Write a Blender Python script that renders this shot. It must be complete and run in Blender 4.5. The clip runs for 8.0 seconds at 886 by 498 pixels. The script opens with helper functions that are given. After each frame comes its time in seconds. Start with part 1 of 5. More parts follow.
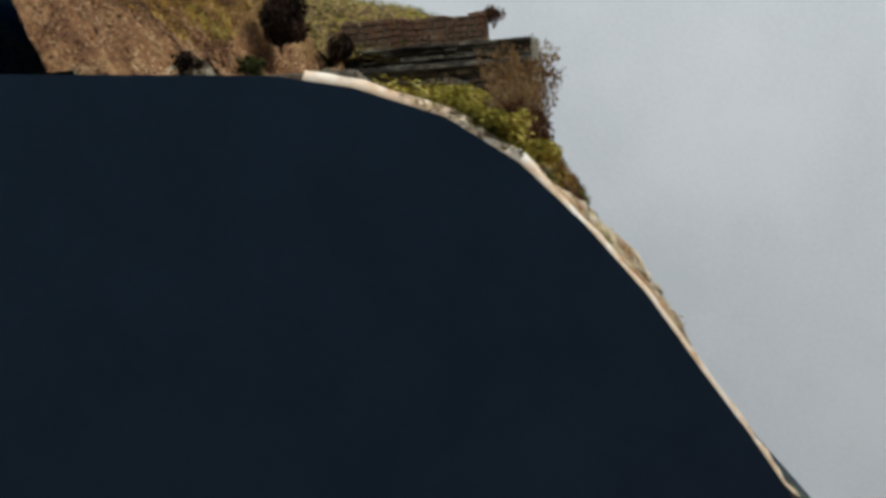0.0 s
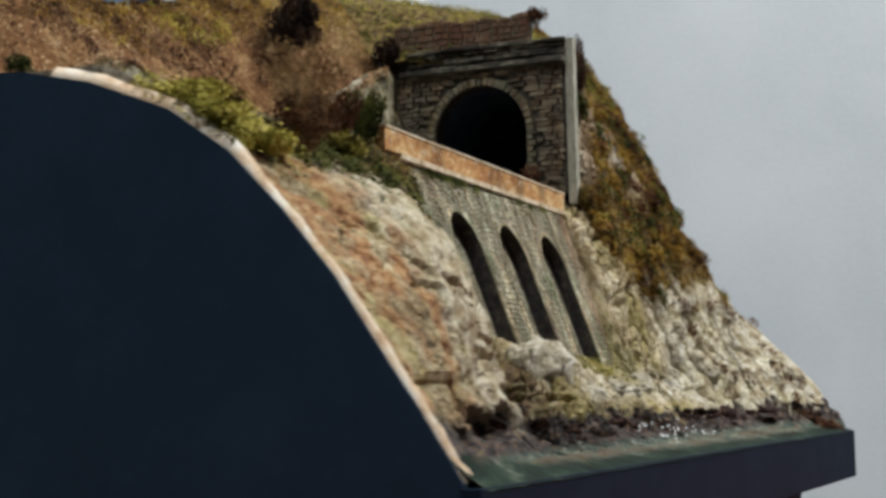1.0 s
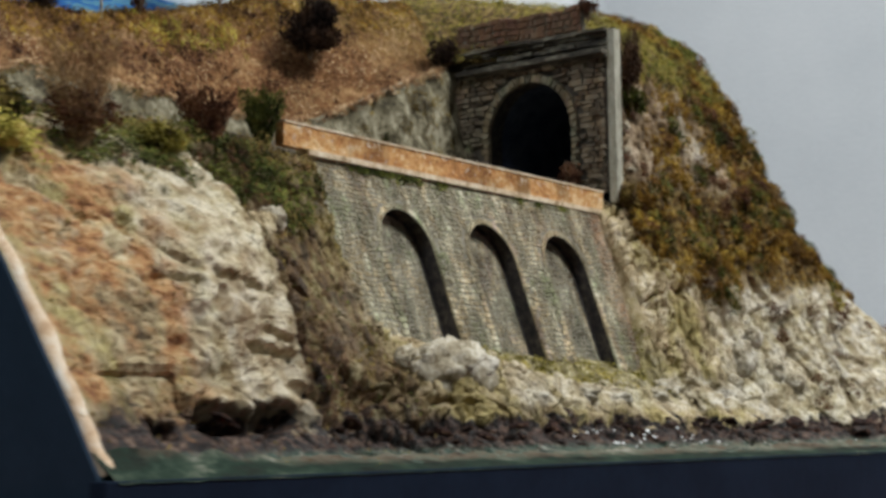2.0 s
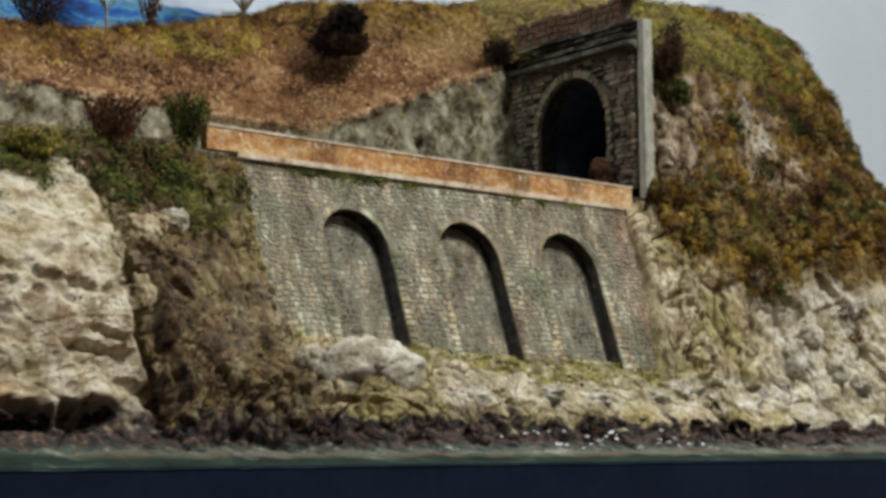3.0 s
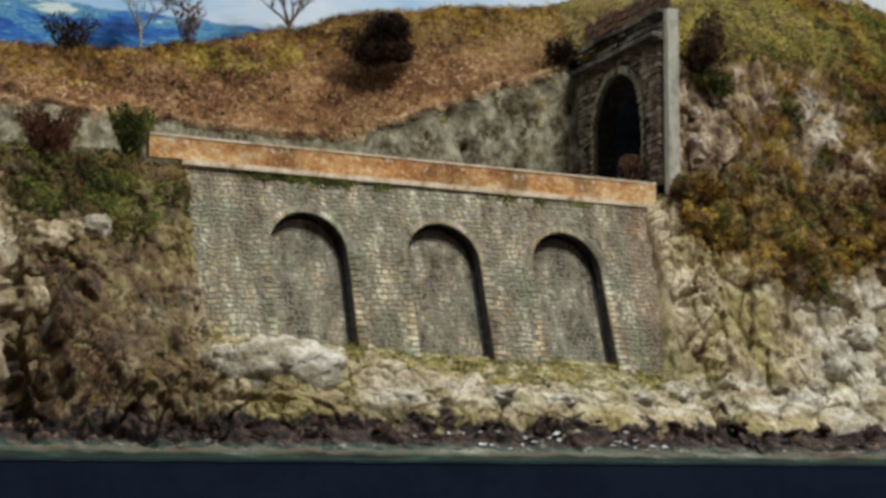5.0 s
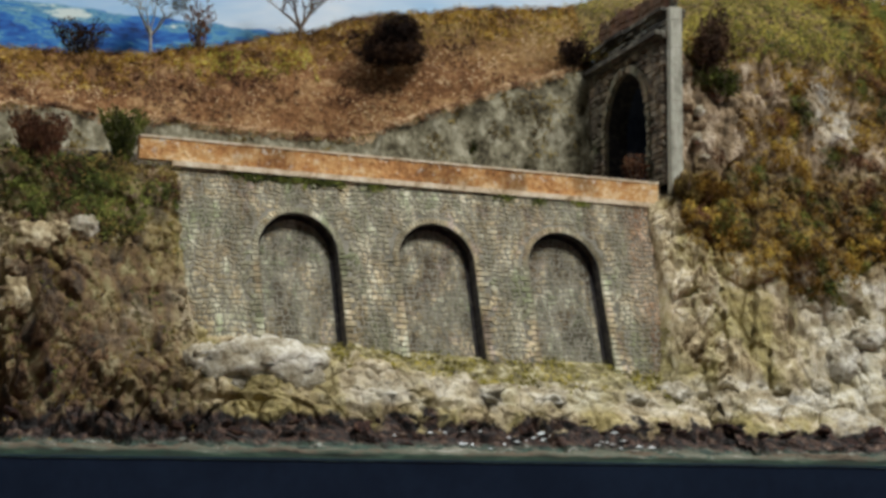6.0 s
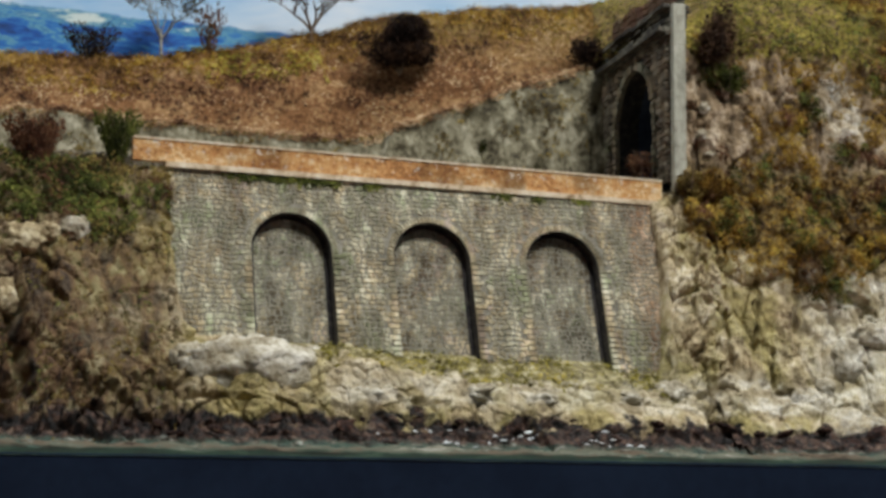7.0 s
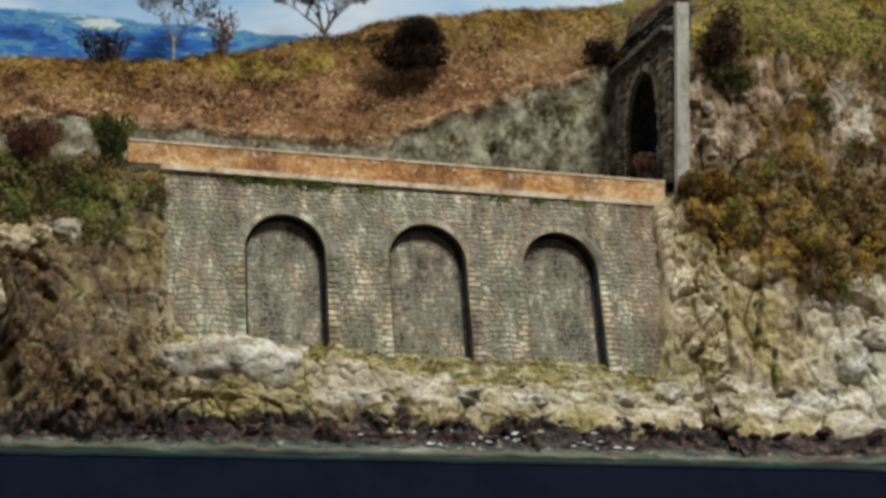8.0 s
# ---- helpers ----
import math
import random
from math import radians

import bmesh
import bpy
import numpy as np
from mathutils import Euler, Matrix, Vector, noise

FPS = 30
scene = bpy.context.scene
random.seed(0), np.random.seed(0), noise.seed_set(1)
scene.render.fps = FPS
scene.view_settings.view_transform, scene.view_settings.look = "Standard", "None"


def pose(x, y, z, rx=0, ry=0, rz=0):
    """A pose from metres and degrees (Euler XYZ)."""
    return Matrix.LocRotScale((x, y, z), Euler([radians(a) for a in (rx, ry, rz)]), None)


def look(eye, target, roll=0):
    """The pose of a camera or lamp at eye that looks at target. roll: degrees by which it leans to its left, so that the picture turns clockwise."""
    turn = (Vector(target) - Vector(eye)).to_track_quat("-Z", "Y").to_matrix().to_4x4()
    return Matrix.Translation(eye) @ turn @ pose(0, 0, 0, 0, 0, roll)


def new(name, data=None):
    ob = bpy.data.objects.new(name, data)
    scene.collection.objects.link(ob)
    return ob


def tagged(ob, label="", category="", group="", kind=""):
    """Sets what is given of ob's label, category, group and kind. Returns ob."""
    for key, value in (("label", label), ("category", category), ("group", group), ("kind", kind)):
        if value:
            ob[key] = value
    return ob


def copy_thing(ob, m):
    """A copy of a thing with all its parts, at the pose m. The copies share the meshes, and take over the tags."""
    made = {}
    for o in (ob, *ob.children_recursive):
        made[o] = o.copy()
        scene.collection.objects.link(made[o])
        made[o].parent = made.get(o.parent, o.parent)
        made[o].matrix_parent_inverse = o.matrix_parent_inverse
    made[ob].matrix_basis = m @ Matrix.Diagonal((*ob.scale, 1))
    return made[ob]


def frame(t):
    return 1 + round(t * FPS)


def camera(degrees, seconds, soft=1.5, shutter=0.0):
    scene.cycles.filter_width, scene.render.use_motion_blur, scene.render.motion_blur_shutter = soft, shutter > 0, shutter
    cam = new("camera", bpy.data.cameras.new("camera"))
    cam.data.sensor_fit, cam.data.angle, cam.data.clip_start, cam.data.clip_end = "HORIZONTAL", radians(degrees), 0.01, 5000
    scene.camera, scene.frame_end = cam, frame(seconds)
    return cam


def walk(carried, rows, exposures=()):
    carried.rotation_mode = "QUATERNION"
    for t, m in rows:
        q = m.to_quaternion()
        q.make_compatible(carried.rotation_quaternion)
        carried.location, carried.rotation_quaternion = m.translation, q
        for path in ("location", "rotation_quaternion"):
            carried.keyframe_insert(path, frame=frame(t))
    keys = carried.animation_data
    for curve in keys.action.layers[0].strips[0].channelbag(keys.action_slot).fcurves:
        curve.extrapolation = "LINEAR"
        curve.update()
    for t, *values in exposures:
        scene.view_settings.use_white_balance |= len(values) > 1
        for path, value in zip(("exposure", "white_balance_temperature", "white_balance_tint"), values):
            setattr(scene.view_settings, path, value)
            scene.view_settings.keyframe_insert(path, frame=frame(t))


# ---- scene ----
cam = camera(26.9, 8.0, 3.4, 0.4)
PATH = [
    (0, (-0.511, 0.027, 0.042), (1.468, 0.284, 0.172), -2.7),
    (0.1, (-0.512, 0.011, 0.039), (1.462, 0.304, 0.174), -2.8),
    (0.3, (-0.516, -0.034, 0.033), (1.438, 0.361, 0.179), -3.3),
    (0.5, (-0.505, -0.076, 0.030), (1.429, 0.411, 0.180), -2.9),
    (0.8, (-0.489, -0.132, 0.026), (1.407, 0.481, 0.185), -2.2),
    (1, (-0.479, -0.178, 0.024), (1.384, 0.533, 0.187), -1.5),
    (1.2, (-0.466, -0.220, 0.022), (1.356, 0.583, 0.188), -1.1),
    (1.5, (-0.431, -0.272, 0.020), (1.333, 0.656, 0.193), -0.7),
    (2, (-0.347, -0.367, 0.011), (1.26, 0.806, 0.21), -0.8),
    (3.5, (-0.14, -0.556, 0.002), (0.991, 1.079, 0.225), -0.1),
    (4, (-0.085, -0.588, -0.001), (0.918, 1.128, 0.232), 0.1),
    (4.5, (-0.037, -0.611, -0.005), (0.852, 1.164, 0.238), 0.1),
    (6, (0.047, -0.645, -0.012), (0.736, 1.215, 0.249), 0.4),
    (6.5, (0.069, -0.651, -0.013), (0.706, 1.226, 0.251), 0.5),
    (7, (0.091, -0.658, -0.015), (0.674, 1.236, 0.253), 0.5),
    (7.5, (0.114, -0.664, -0.017), (0.642, 1.246, 0.256), 0.7),
    (8, (0.137, -0.669, -0.017), (0.609, 1.255, 0.258), 0.8),
]
walk(cam, [(t, look(eye, target, roll)) for t, eye, target, roll in PATH])

# ---- light: a key lamp to the front right, two added fill lamps, bounced by the grey room ----
scene.view_settings.exposure = 0.0
world = bpy.data.worlds.new("room_air")
world.use_nodes = True
world.node_tree.nodes["Background"].inputs[0].default_value = (0.75, 0.85, 1.0, 1)
world.node_tree.nodes["Background"].inputs[1].default_value = 0.02
scene.world = world


def unseen_lamp(eye, target, size, power, tint):
    d = bpy.data.lights.new("unseen_area_lamp", "AREA")
    d.shape, d.size, d.energy, d.color = "SQUARE", size, power, tint
    ob = new("unseen_area_lamp", d)
    ob.matrix_world = look(eye, target)
    return ob


unseen_lamp((0.62, -1.00, 1.60), (0.36, 0.08, 0.1), 0.48, 39.0, (0.975, 0.985, 0.985))
# Added fill lamp, no such source known: brightens the grey wall behind.
unseen_lamp((1.35, -0.05, 1.95), (1.35, -0.04, 0.0), 0.60, 17.0, (0.97, 0.99, 1.0))
# Added fill lamp: lifts the end board and other left-facing sides.
unseen_lamp((-1.15, 0.15, 1.95), (-0.85, 0.12, 0.0), 0.60, 21.0, (0.95, 0.98, 1.0))


# ---- materials ----
def shader(name, rough=0.85, metal=0.0, spec=0.3):
    m = bpy.data.materials.new(name)
    m.use_nodes = True
    nt = m.node_tree
    b = nt.nodes["Principled BSDF"]
    b.inputs["Roughness"].default_value = rough
    b.inputs["Metallic"].default_value = metal
    b.inputs["Specular IOR Level"].default_value = spec
    return m, nt, b


def place(nt, stretch=(1, 1, 1)):
    c = nt.nodes.new("ShaderNodeTexCoord")
    if stretch == (1, 1, 1):
        return c.outputs["Object"]
    g = nt.nodes.new("ShaderNodeMapping")
    g.inputs["Scale"].default_value = stretch
    nt.links.new(c.outputs["Object"], g.inputs["Vector"])
    return g.outputs["Vector"]


def grain(nt, scale, detail=5.0, stretch=(1, 1, 1), rough=0.6, twist=0.0):
    n = nt.nodes.new("ShaderNodeTexNoise")
    n.inputs["Scale"].default_value = scale
    n.inputs["Detail"].default_value = detail
    n.inputs["Roughness"].default_value = rough
    n.inputs["Distortion"].default_value = twist
    nt.links.new(place(nt, stretch), n.inputs["Vector"])
    return n.outputs["Fac"]


def ramp(nt, fac, stops):
    r = nt.nodes.new("ShaderNodeValToRGB")
    e = r.color_ramp.elements
    for k, (pos, col) in enumerate(stops):
        if k > 1:
            e.new(pos)
        e[k].position, e[k].color = pos, (*col, 1)
    nt.links.new(fac, r.inputs["Fac"])
    return r.outputs["Color"]


def blend(nt, fac, a, b, mode="MIX"):
    x = nt.nodes.new("ShaderNodeMix")
    x.data_type, x.blend_type = "RGBA", mode
    if isinstance(fac, float):
        x.inputs[0].default_value = fac
    else:
        nt.links.new(fac, x.inputs[0])
    nt.links.new(a, x.inputs[6])
    nt.links.new(b, x.inputs[7])
    return x.outputs[2]


def calc(nt, op, a, b):
    k = nt.nodes.new("ShaderNodeMath")
    k.operation = op
    for s, v in zip(k.inputs, (a, b)):
        if isinstance(v, (int, float)):
            s.default_value = v
        else:
            nt.links.new(v, s)
    return k.outputs[0]


def stepped(nt, value, lo, hi):
    r = nt.nodes.new("ShaderNodeMapRange")
    r.interpolation_type = "SMOOTHSTEP"
    r.inputs["From Min"].default_value, r.inputs["From Max"].default_value = lo, hi
    nt.links.new(value, r.inputs["Value"])
    return r.outputs["Result"]


def along(nt, axis, wobble=0.0, scale=60.0):
    """One object coordinate, made uneven by noise."""
    s = nt.nodes.new("ShaderNodeSeparateXYZ")
    nt.links.new(place(nt), s.inputs[0])
    v = s.outputs[axis]
    if wobble:
        v = calc(nt, "ADD", v, calc(nt, "MULTIPLY", calc(nt, "SUBTRACT", grain(nt, scale), 0.5), wobble))
    return v


def relief(nt, b, fac, strength, depth):
    u = nt.nodes.new("ShaderNodeBump")
    u.inputs["Strength"].default_value, u.inputs["Distance"].default_value = strength, depth
    nt.links.new(fac, u.inputs["Height"])
    nt.links.new(u.outputs["Normal"], b.inputs["Normal"])


def painted(name, stops, scale, rough=0.85, bump=0.4, depth=0.0006, fine=None, stretch=(1, 1, 1), spec=0.3):
    """Colour from noise at two sizes, with fine relief."""
    m, nt, b = shader(name, rough, 0.0, spec)
    coarse = grain(nt, scale, 6.0, stretch)
    small = grain(nt, fine or scale * 6, 4.0, stretch)
    fac = calc(nt, "ADD", calc(nt, "MULTIPLY", coarse, 0.65), calc(nt, "MULTIPLY", small, 0.35))
    nt.links.new(ramp(nt, fac, stops), b.inputs["Base Color"])
    relief(nt, b, small, bump, depth)
    return m


def by_piece(name, stops, single, scale=500.0, rough=0.85, spec=0.3, share=0.94, red_from=None):
    """Pieces that differ one from the next: by object, or by island of a joined mesh."""
    m, nt, b = shader(name, rough, 0.0, spec)
    if single:
        r = nt.nodes.new("ShaderNodeObjectInfo").outputs["Random"]
    else:
        r = nt.nodes.new("ShaderNodeNewGeometry").outputs["Random Per Island"]
    small = grain(nt, scale, 5.0)
    big = grain(nt, 135.0, 6.0, (1, 1, 0.10), 0.66)
    mixed = calc(nt, "ADD", calc(nt, "MULTIPLY", small, 0.22), calc(nt, "MULTIPLY", big, 0.78))
    fac = calc(nt, "ADD", calc(nt, "MULTIPLY", r, 1 - share), calc(nt, "MULTIPLY", mixed, share))
    tint = ramp(nt, grain(nt, 70.0, 6.0, (1, 1, 0.45), 0.66, 0.6), [(0.37, (0.70, 0.80, 0.58)), (0.45, (0.96, 0.97, 0.86)), (0.51, (1.0, 0.96, 0.84)), (0.57, (1.0, 0.86, 0.62)), (0.64, (0.88, 0.74, 0.72))])
    col = blend(nt, 1.0, ramp(nt, fac, stops), tint, "MULTIPLY")
    if red_from:
        rust = ramp(nt, grain(nt, 90, 5.0, (1, 1, 0.5)), [(0.40, (0.62, 0.44, 0.40)), (0.60, (1.0, 0.86, 0.80))])
        col = blend(nt, stepped(nt, along(nt, "X", 0.020, 60), red_from, red_from + 0.012), col, blend(nt, 1.0, col, rust, "MULTIPLY"))
    nt.links.new(col, b.inputs["Base Color"])
    relief(nt, b, small, 0.7, 0.0006)
    return m


def veins(nt, scale, width, stretch=(1, 1, 1), warp=0.006):
    """Thin broken cracks: 1 on the crack, 0 beside it."""
    w = nt.nodes.new("ShaderNodeTexNoise")
    w.inputs["Scale"].default_value, w.inputs["Detail"].default_value = 120.0, 4.0
    nt.links.new(place(nt), w.inputs["Vector"])
    k = nt.nodes.new("ShaderNodeVectorMath")
    k.operation = "MULTIPLY_ADD"
    k.inputs[1].default_value = (warp, warp, warp)
    nt.links.new(w.outputs["Color"], k.inputs[0])
    nt.links.new(place(nt, stretch), k.inputs[2])
    v = nt.nodes.new("ShaderNodeTexVoronoi")
    v.feature = "DISTANCE_TO_EDGE"
    v.inputs["Scale"].default_value = scale
    nt.links.new(k.outputs[0], v.inputs["Vector"])
    line = calc(nt, "SUBTRACT", 1.0, stepped(nt, v.outputs["Distance"], 0.0, width))
    return calc(nt, "MULTIPLY", line, stepped(nt, grain(nt, scale * 0.9, 3.0), 0.50, 0.60))


def rock_material(name, warm):
    """Plaster rock: cream and grey washes, ochre and olive stains, a wet dark tide line and green weed at the foot."""
    m, nt, b = shader(name, 0.8, 0.0, 0.35)
    wash = calc(nt, "ADD", calc(nt, "MULTIPLY", grain(nt, 55, 7.0, (1, 1, 0.7), 0.65, 0.4), 0.6),
                calc(nt, "MULTIPLY", grain(nt, 330, 5.0), 0.4))
    base = ramp(nt, wash, [(0.38, (0.085, 0.058, 0.030)), (0.44, (0.25, 0.19, 0.10)), (0.50, (0.42, 0.345, 0.205)), (0.55, (0.54, 0.455, 0.295)), (0.61, (0.67, 0.605, 0.455))])
    streak = ramp(nt, grain(nt, 150, 6.0, (1, 1, 0.16), 0.6, 0.2), [(0.40, (0.60, 0.57, 0.48)), (0.50, (0.92, 0.90, 0.84)), (0.60, (1.0, 0.98, 0.94))])
    base = blend(nt, 0.30 if warm > 0 else 0.35, base, streak, "MULTIPLY")
    olive = ramp(nt, grain(nt, 260, 4.0), [(0.3, (0.17, 0.14, 0.04)), (0.7, (0.48, 0.41, 0.15))])
    col = blend(nt, calc(nt, "MULTIPLY", stepped(nt, grain(nt, 44, 6.0, (1, 1, 0.45), 0.62, 0.3), 0.46, 0.58), 0.68), base, olive)
    ochre = ramp(nt, grain(nt, 210, 5.0, (0.7, 1, 1.3)), [(0.36, (0.17, 0.068, 0.026)), (0.47, (0.32, 0.150, 0.054)), (0.55, (0.41, 0.230, 0.094)), (0.66, (0.50, 0.35, 0.19))])
    spots = stepped(nt, grain(nt, 60, 5.0), 0.40, 0.58)
    where = calc(nt, "SUBTRACT", 1.0, stepped(nt, along(nt, "X", 0.06, 40), warm, warm + 0.05))
    col = blend(nt, calc(nt, "MULTIPLY", calc(nt, "ADD", calc(nt, "MULTIPLY", where, 0.92), 0.08), spots), col, ochre)
    if warm > 0:
        cream = ramp(nt, grain(nt, 120, 6.0, (1, 1, 0.8), 0.62), [(0.40, (0.25, 0.18, 0.10)), (0.45, (0.41, 0.34, 0.22)), (0.52, (0.57, 0.505, 0.365)), (0.61, (0.72, 0.67, 0.535))])
        face = calc(nt, "MULTIPLY", stepped(nt, along(nt, "X", 0.035, 45), 0.054, 0.076), calc(nt, "SUBTRACT", 1.0, stepped(nt, along(nt, "X", 0.012, 60), 0.122, 0.134)))
        col = blend(nt, calc(nt, "MULTIPLY", face, 0.64), col, cream)
    shelf = calc(nt, "MULTIPLY", stepped(nt, along(nt, "Z", 0.012, 70), 0.019, 0.023), calc(nt, "SUBTRACT", 1.0, stepped(nt, along(nt, "Z", 0.020, 80), 0.034, 0.042)))
    shelf = calc(nt, "MULTIPLY", shelf, stepped(nt, along(nt, "X", 0.03, 60), 0.245, 0.280))
    white = ramp(nt, grain(nt, 150, 6.0, (0.6, 1, 1)), [(0.40, (0.24, 0.195, 0.12)), (0.48, (0.45, 0.40, 0.29)), (0.56, (0.62, 0.58, 0.47)), (0.64, (0.76, 0.74, 0.66))])
    if warm < 0:
        knob = calc(nt, "MULTIPLY", 1.0, calc(nt, "MULTIPLY", stepped(nt, along(nt, "X", 0.026, 60), 0.474, 0.496), calc(nt, "SUBTRACT", 1.0, stepped(nt, along(nt, "Z", 0.022, 60), 0.082, 0.094))))
        crop = calc(nt, "MULTIPLY", calc(nt, "MULTIPLY", stepped(nt, along(nt, "X", 0.012, 90), 0.505, 0.514), calc(nt, "SUBTRACT", 1.0, stepped(nt, along(nt, "X", 0.012, 90), 0.528, 0.538))),
                    calc(nt, "MULTIPLY", stepped(nt, along(nt, "Z", 0.012, 90), 0.146, 0.156), calc(nt, "SUBTRACT", 1.0, stepped(nt, along(nt, "Z", 0.012, 90), 0.184, 0.192))))
        shelf = calc(nt, "MAXIMUM", shelf, knob)
    col = blend(nt, calc(nt, "MULTIPLY", shelf, 0.45 if warm > 0 else 0.66), col, white)
    brown = ramp(nt, grain(nt, 110, 6.0, (1, 1, 0.35), 0.65, 0.3), [(0.40, (0.026, 0.014, 0.009)), (0.47, (0.105, 0.058, 0.026)), (0.53, (0.165, 0.105, 0.044)), (0.58, (0.20, 0.165, 0.072)), (0.66, (0.34, 0.29, 0.16))])
    bay = calc(nt, "MULTIPLY", stepped(nt, along(nt, "X", 0.03, 60), 0.122, 0.138), calc(nt, "SUBTRACT", 1.0, stepped(nt, along(nt, "X", 0.025, 60), 0.192, 0.214)))
    caves = calc(nt, "MULTIPLY", calc(nt, "SUBTRACT", 1.0, stepped(nt, along(nt, "Z", 0.030, 60), 0.018, 0.027)), calc(nt, "SUBTRACT", 1.0, stepped(nt, along(nt, "X", 0.03, 50), 0.125, 0.155)))
    col = blend(nt, calc(nt, "MULTIPLY", caves, 0.55 if warm > 0 else 0.0), col, brown)
    col = blend(nt, calc(nt, "MULTIPLY", bay, calc(nt, "MULTIPLY", stepped(nt, grain(nt, 48, 5.0, (1, 1, 0.5)), 0.28, 0.52), 0.92 if warm > 0 else 0.0)), col, brown)
    if warm > 0:
        under = calc(nt, "MULTIPLY", stepped(nt, along(nt, "Y", 0.010, 90), 0.055, 0.063), calc(nt, "SUBTRACT", 1.0, stepped(nt, along(nt, "Z", 0.012, 80), 0.056, 0.066)))
        under = calc(nt, "MULTIPLY", under, calc(nt, "MULTIPLY", stepped(nt, along(nt, "X", 0.02, 60), 0.236, 0.256), calc(nt, "SUBTRACT", 1.0, stepped(nt, along(nt, "X", 0.01, 60), 0.412, 0.428))))
        damp = ramp(nt, grain(nt, 190, 6.0, (0.7, 1, 1), 0.66), [(0.39, (0.045, 0.036, 0.014)), (0.47, (0.15, 0.125, 0.042)), (0.54, (0.29, 0.25, 0.105)), (0.63, (0.55, 0.50, 0.34))])
        col = blend(nt, calc(nt, "MULTIPLY", under, 0.85), col, damp)
        low = calc(nt, "MULTIPLY", calc(nt, "SUBTRACT", 1.0, stepped(nt, along(nt, "Z", 0.034, 55), 0.040, 0.066)), calc(nt, "MULTIPLY", stepped(nt, along(nt, "X", 0.02, 60), 0.112, 0.128), calc(nt, "SUBTRACT", 1.0, stepped(nt, along(nt, "X", 0.04, 60), 0.166, 0.194))))
        ledge = calc(nt, "MULTIPLY", calc(nt, "SUBTRACT", 1.0, stepped(nt, along(nt, "Z", 0.016, 70), 0.024, 0.034)), calc(nt, "MULTIPLY", stepped(nt, along(nt, "X", 0.02, 60), 0.170, 0.190), calc(nt, "SUBTRACT", 1.0, stepped(nt, along(nt, "X", 0.05, 60), 0.275, 0.315))))
        col = blend(nt, calc(nt, "MULTIPLY", calc(nt, "MULTIPLY", ledge, 0.35), stepped(nt, grain(nt, 85, 5.0, (0.6, 1, 1)), 0.40, 0.54)), col, brown)
        rust = ramp(nt, grain(nt, 130, 6.0, (1, 1, 0.6), 0.68, 0.3), [(0.40, (0.014, 0.009, 0.008)), (0.46, (0.066, 0.033, 0.017)), (0.52, (0.145, 0.078, 0.035)), (0.58, (0.19, 0.148, 0.070)), (0.66, (0.34, 0.29, 0.17))])
        col = blend(nt, calc(nt, "MULTIPLY", low, 0.9), col, rust)
    foot = along(nt, "Z", 0.034, 75)
    tide = ramp(nt, grain(nt, 300, 4.0), [(0.42, (0.006, 0.005, 0.004)), (0.52, (0.030, 0.014, 0.009)), (0.60, (0.075, 0.036, 0.021)), (0.68, (0.18, 0.13, 0.09))])
    col = blend(nt, calc(nt, "SUBTRACT", 1.0, stepped(nt, foot, 0.0142, 0.0178)), col, tide)
    weed = ramp(nt, grain(nt, 170, 5.0), [(0.38, (0.012, 0.022, 0.016)), (0.5, (0.040, 0.075, 0.052)), (0.58, (0.10, 0.085, 0.060)), (0.68, (0.30, 0.33, 0.28))])
    col = blend(nt, calc(nt, "SUBTRACT", 1.0, stepped(nt, along(nt, "Z", 0.007, 130), 0.0045, 0.0075)), col, weed)
    if warm < 0:
        rose = ramp(nt, grain(nt, 120, 6.0, (1, 1, 0.6), 0.65), [(0.39, (0.07, 0.042, 0.024)), (0.47, (0.19, 0.125, 0.070)), (0.54, (0.29, 0.205, 0.125)), (0.63, (0.48, 0.385, 0.28))])
        col = blend(nt, calc(nt, "MULTIPLY", stepped(nt, along(nt, "Z", 0.03, 50), 0.122, 0.142), 0.9), col, rose)
        col = blend(nt, calc(nt, "MULTIPLY", crop, 0.5), col, white)
        turf = ramp(nt, grain(nt, 330, 5.0), [(0.40, (0.04, 0.022, 0.008)), (0.5, (0.14, 0.085, 0.02)), (0.62, (0.30, 0.21, 0.06))])
        h = along(nt, "Z", 0.026, 62)
        top = stepped(nt, h, 0.186, 0.197)
        belt = calc(nt, "MULTIPLY", stepped(nt, h, 0.086, 0.096), calc(nt, "SUBTRACT", 1.0, stepped(nt, h, 0.128, 0.142)))
        far = calc(nt, "MULTIPLY", stepped(nt, along(nt, "X", 0.05, 50), 0.535, 0.56), stepped(nt, h, 0.078, 0.095))
        col = blend(nt, calc(nt, "MULTIPLY", calc(nt, "MAXIMUM", top, calc(nt, "MAXIMUM", belt, far)), 0.92), col, turf)
    crack = calc(nt, "MAXIMUM", veins(nt, 60, 0.030, (1, 1, 0.45)), calc(nt, "MULTIPLY", veins(nt, 170, 0.05, (1, 1, 0.7)), 0.7))
    crack_brown = ramp(nt, grain(nt, 300, 3.0), [(0.4, (0.02, 0.014, 0.009)), (0.6, (0.07, 0.05, 0.03))])
    col = blend(nt, calc(nt, "MULTIPLY", crack, 0.42), col, crack_brown)
    nt.links.new(col, b.inputs["Base Color"])
    wet = calc(nt, "SUBTRACT", 1.0, stepped(nt, foot, 0.012, 0.02))
    nt.links.new(calc(nt, "SUBTRACT", 0.85, calc(nt, "MULTIPLY", wet, 0.2)), b.inputs["Roughness"])
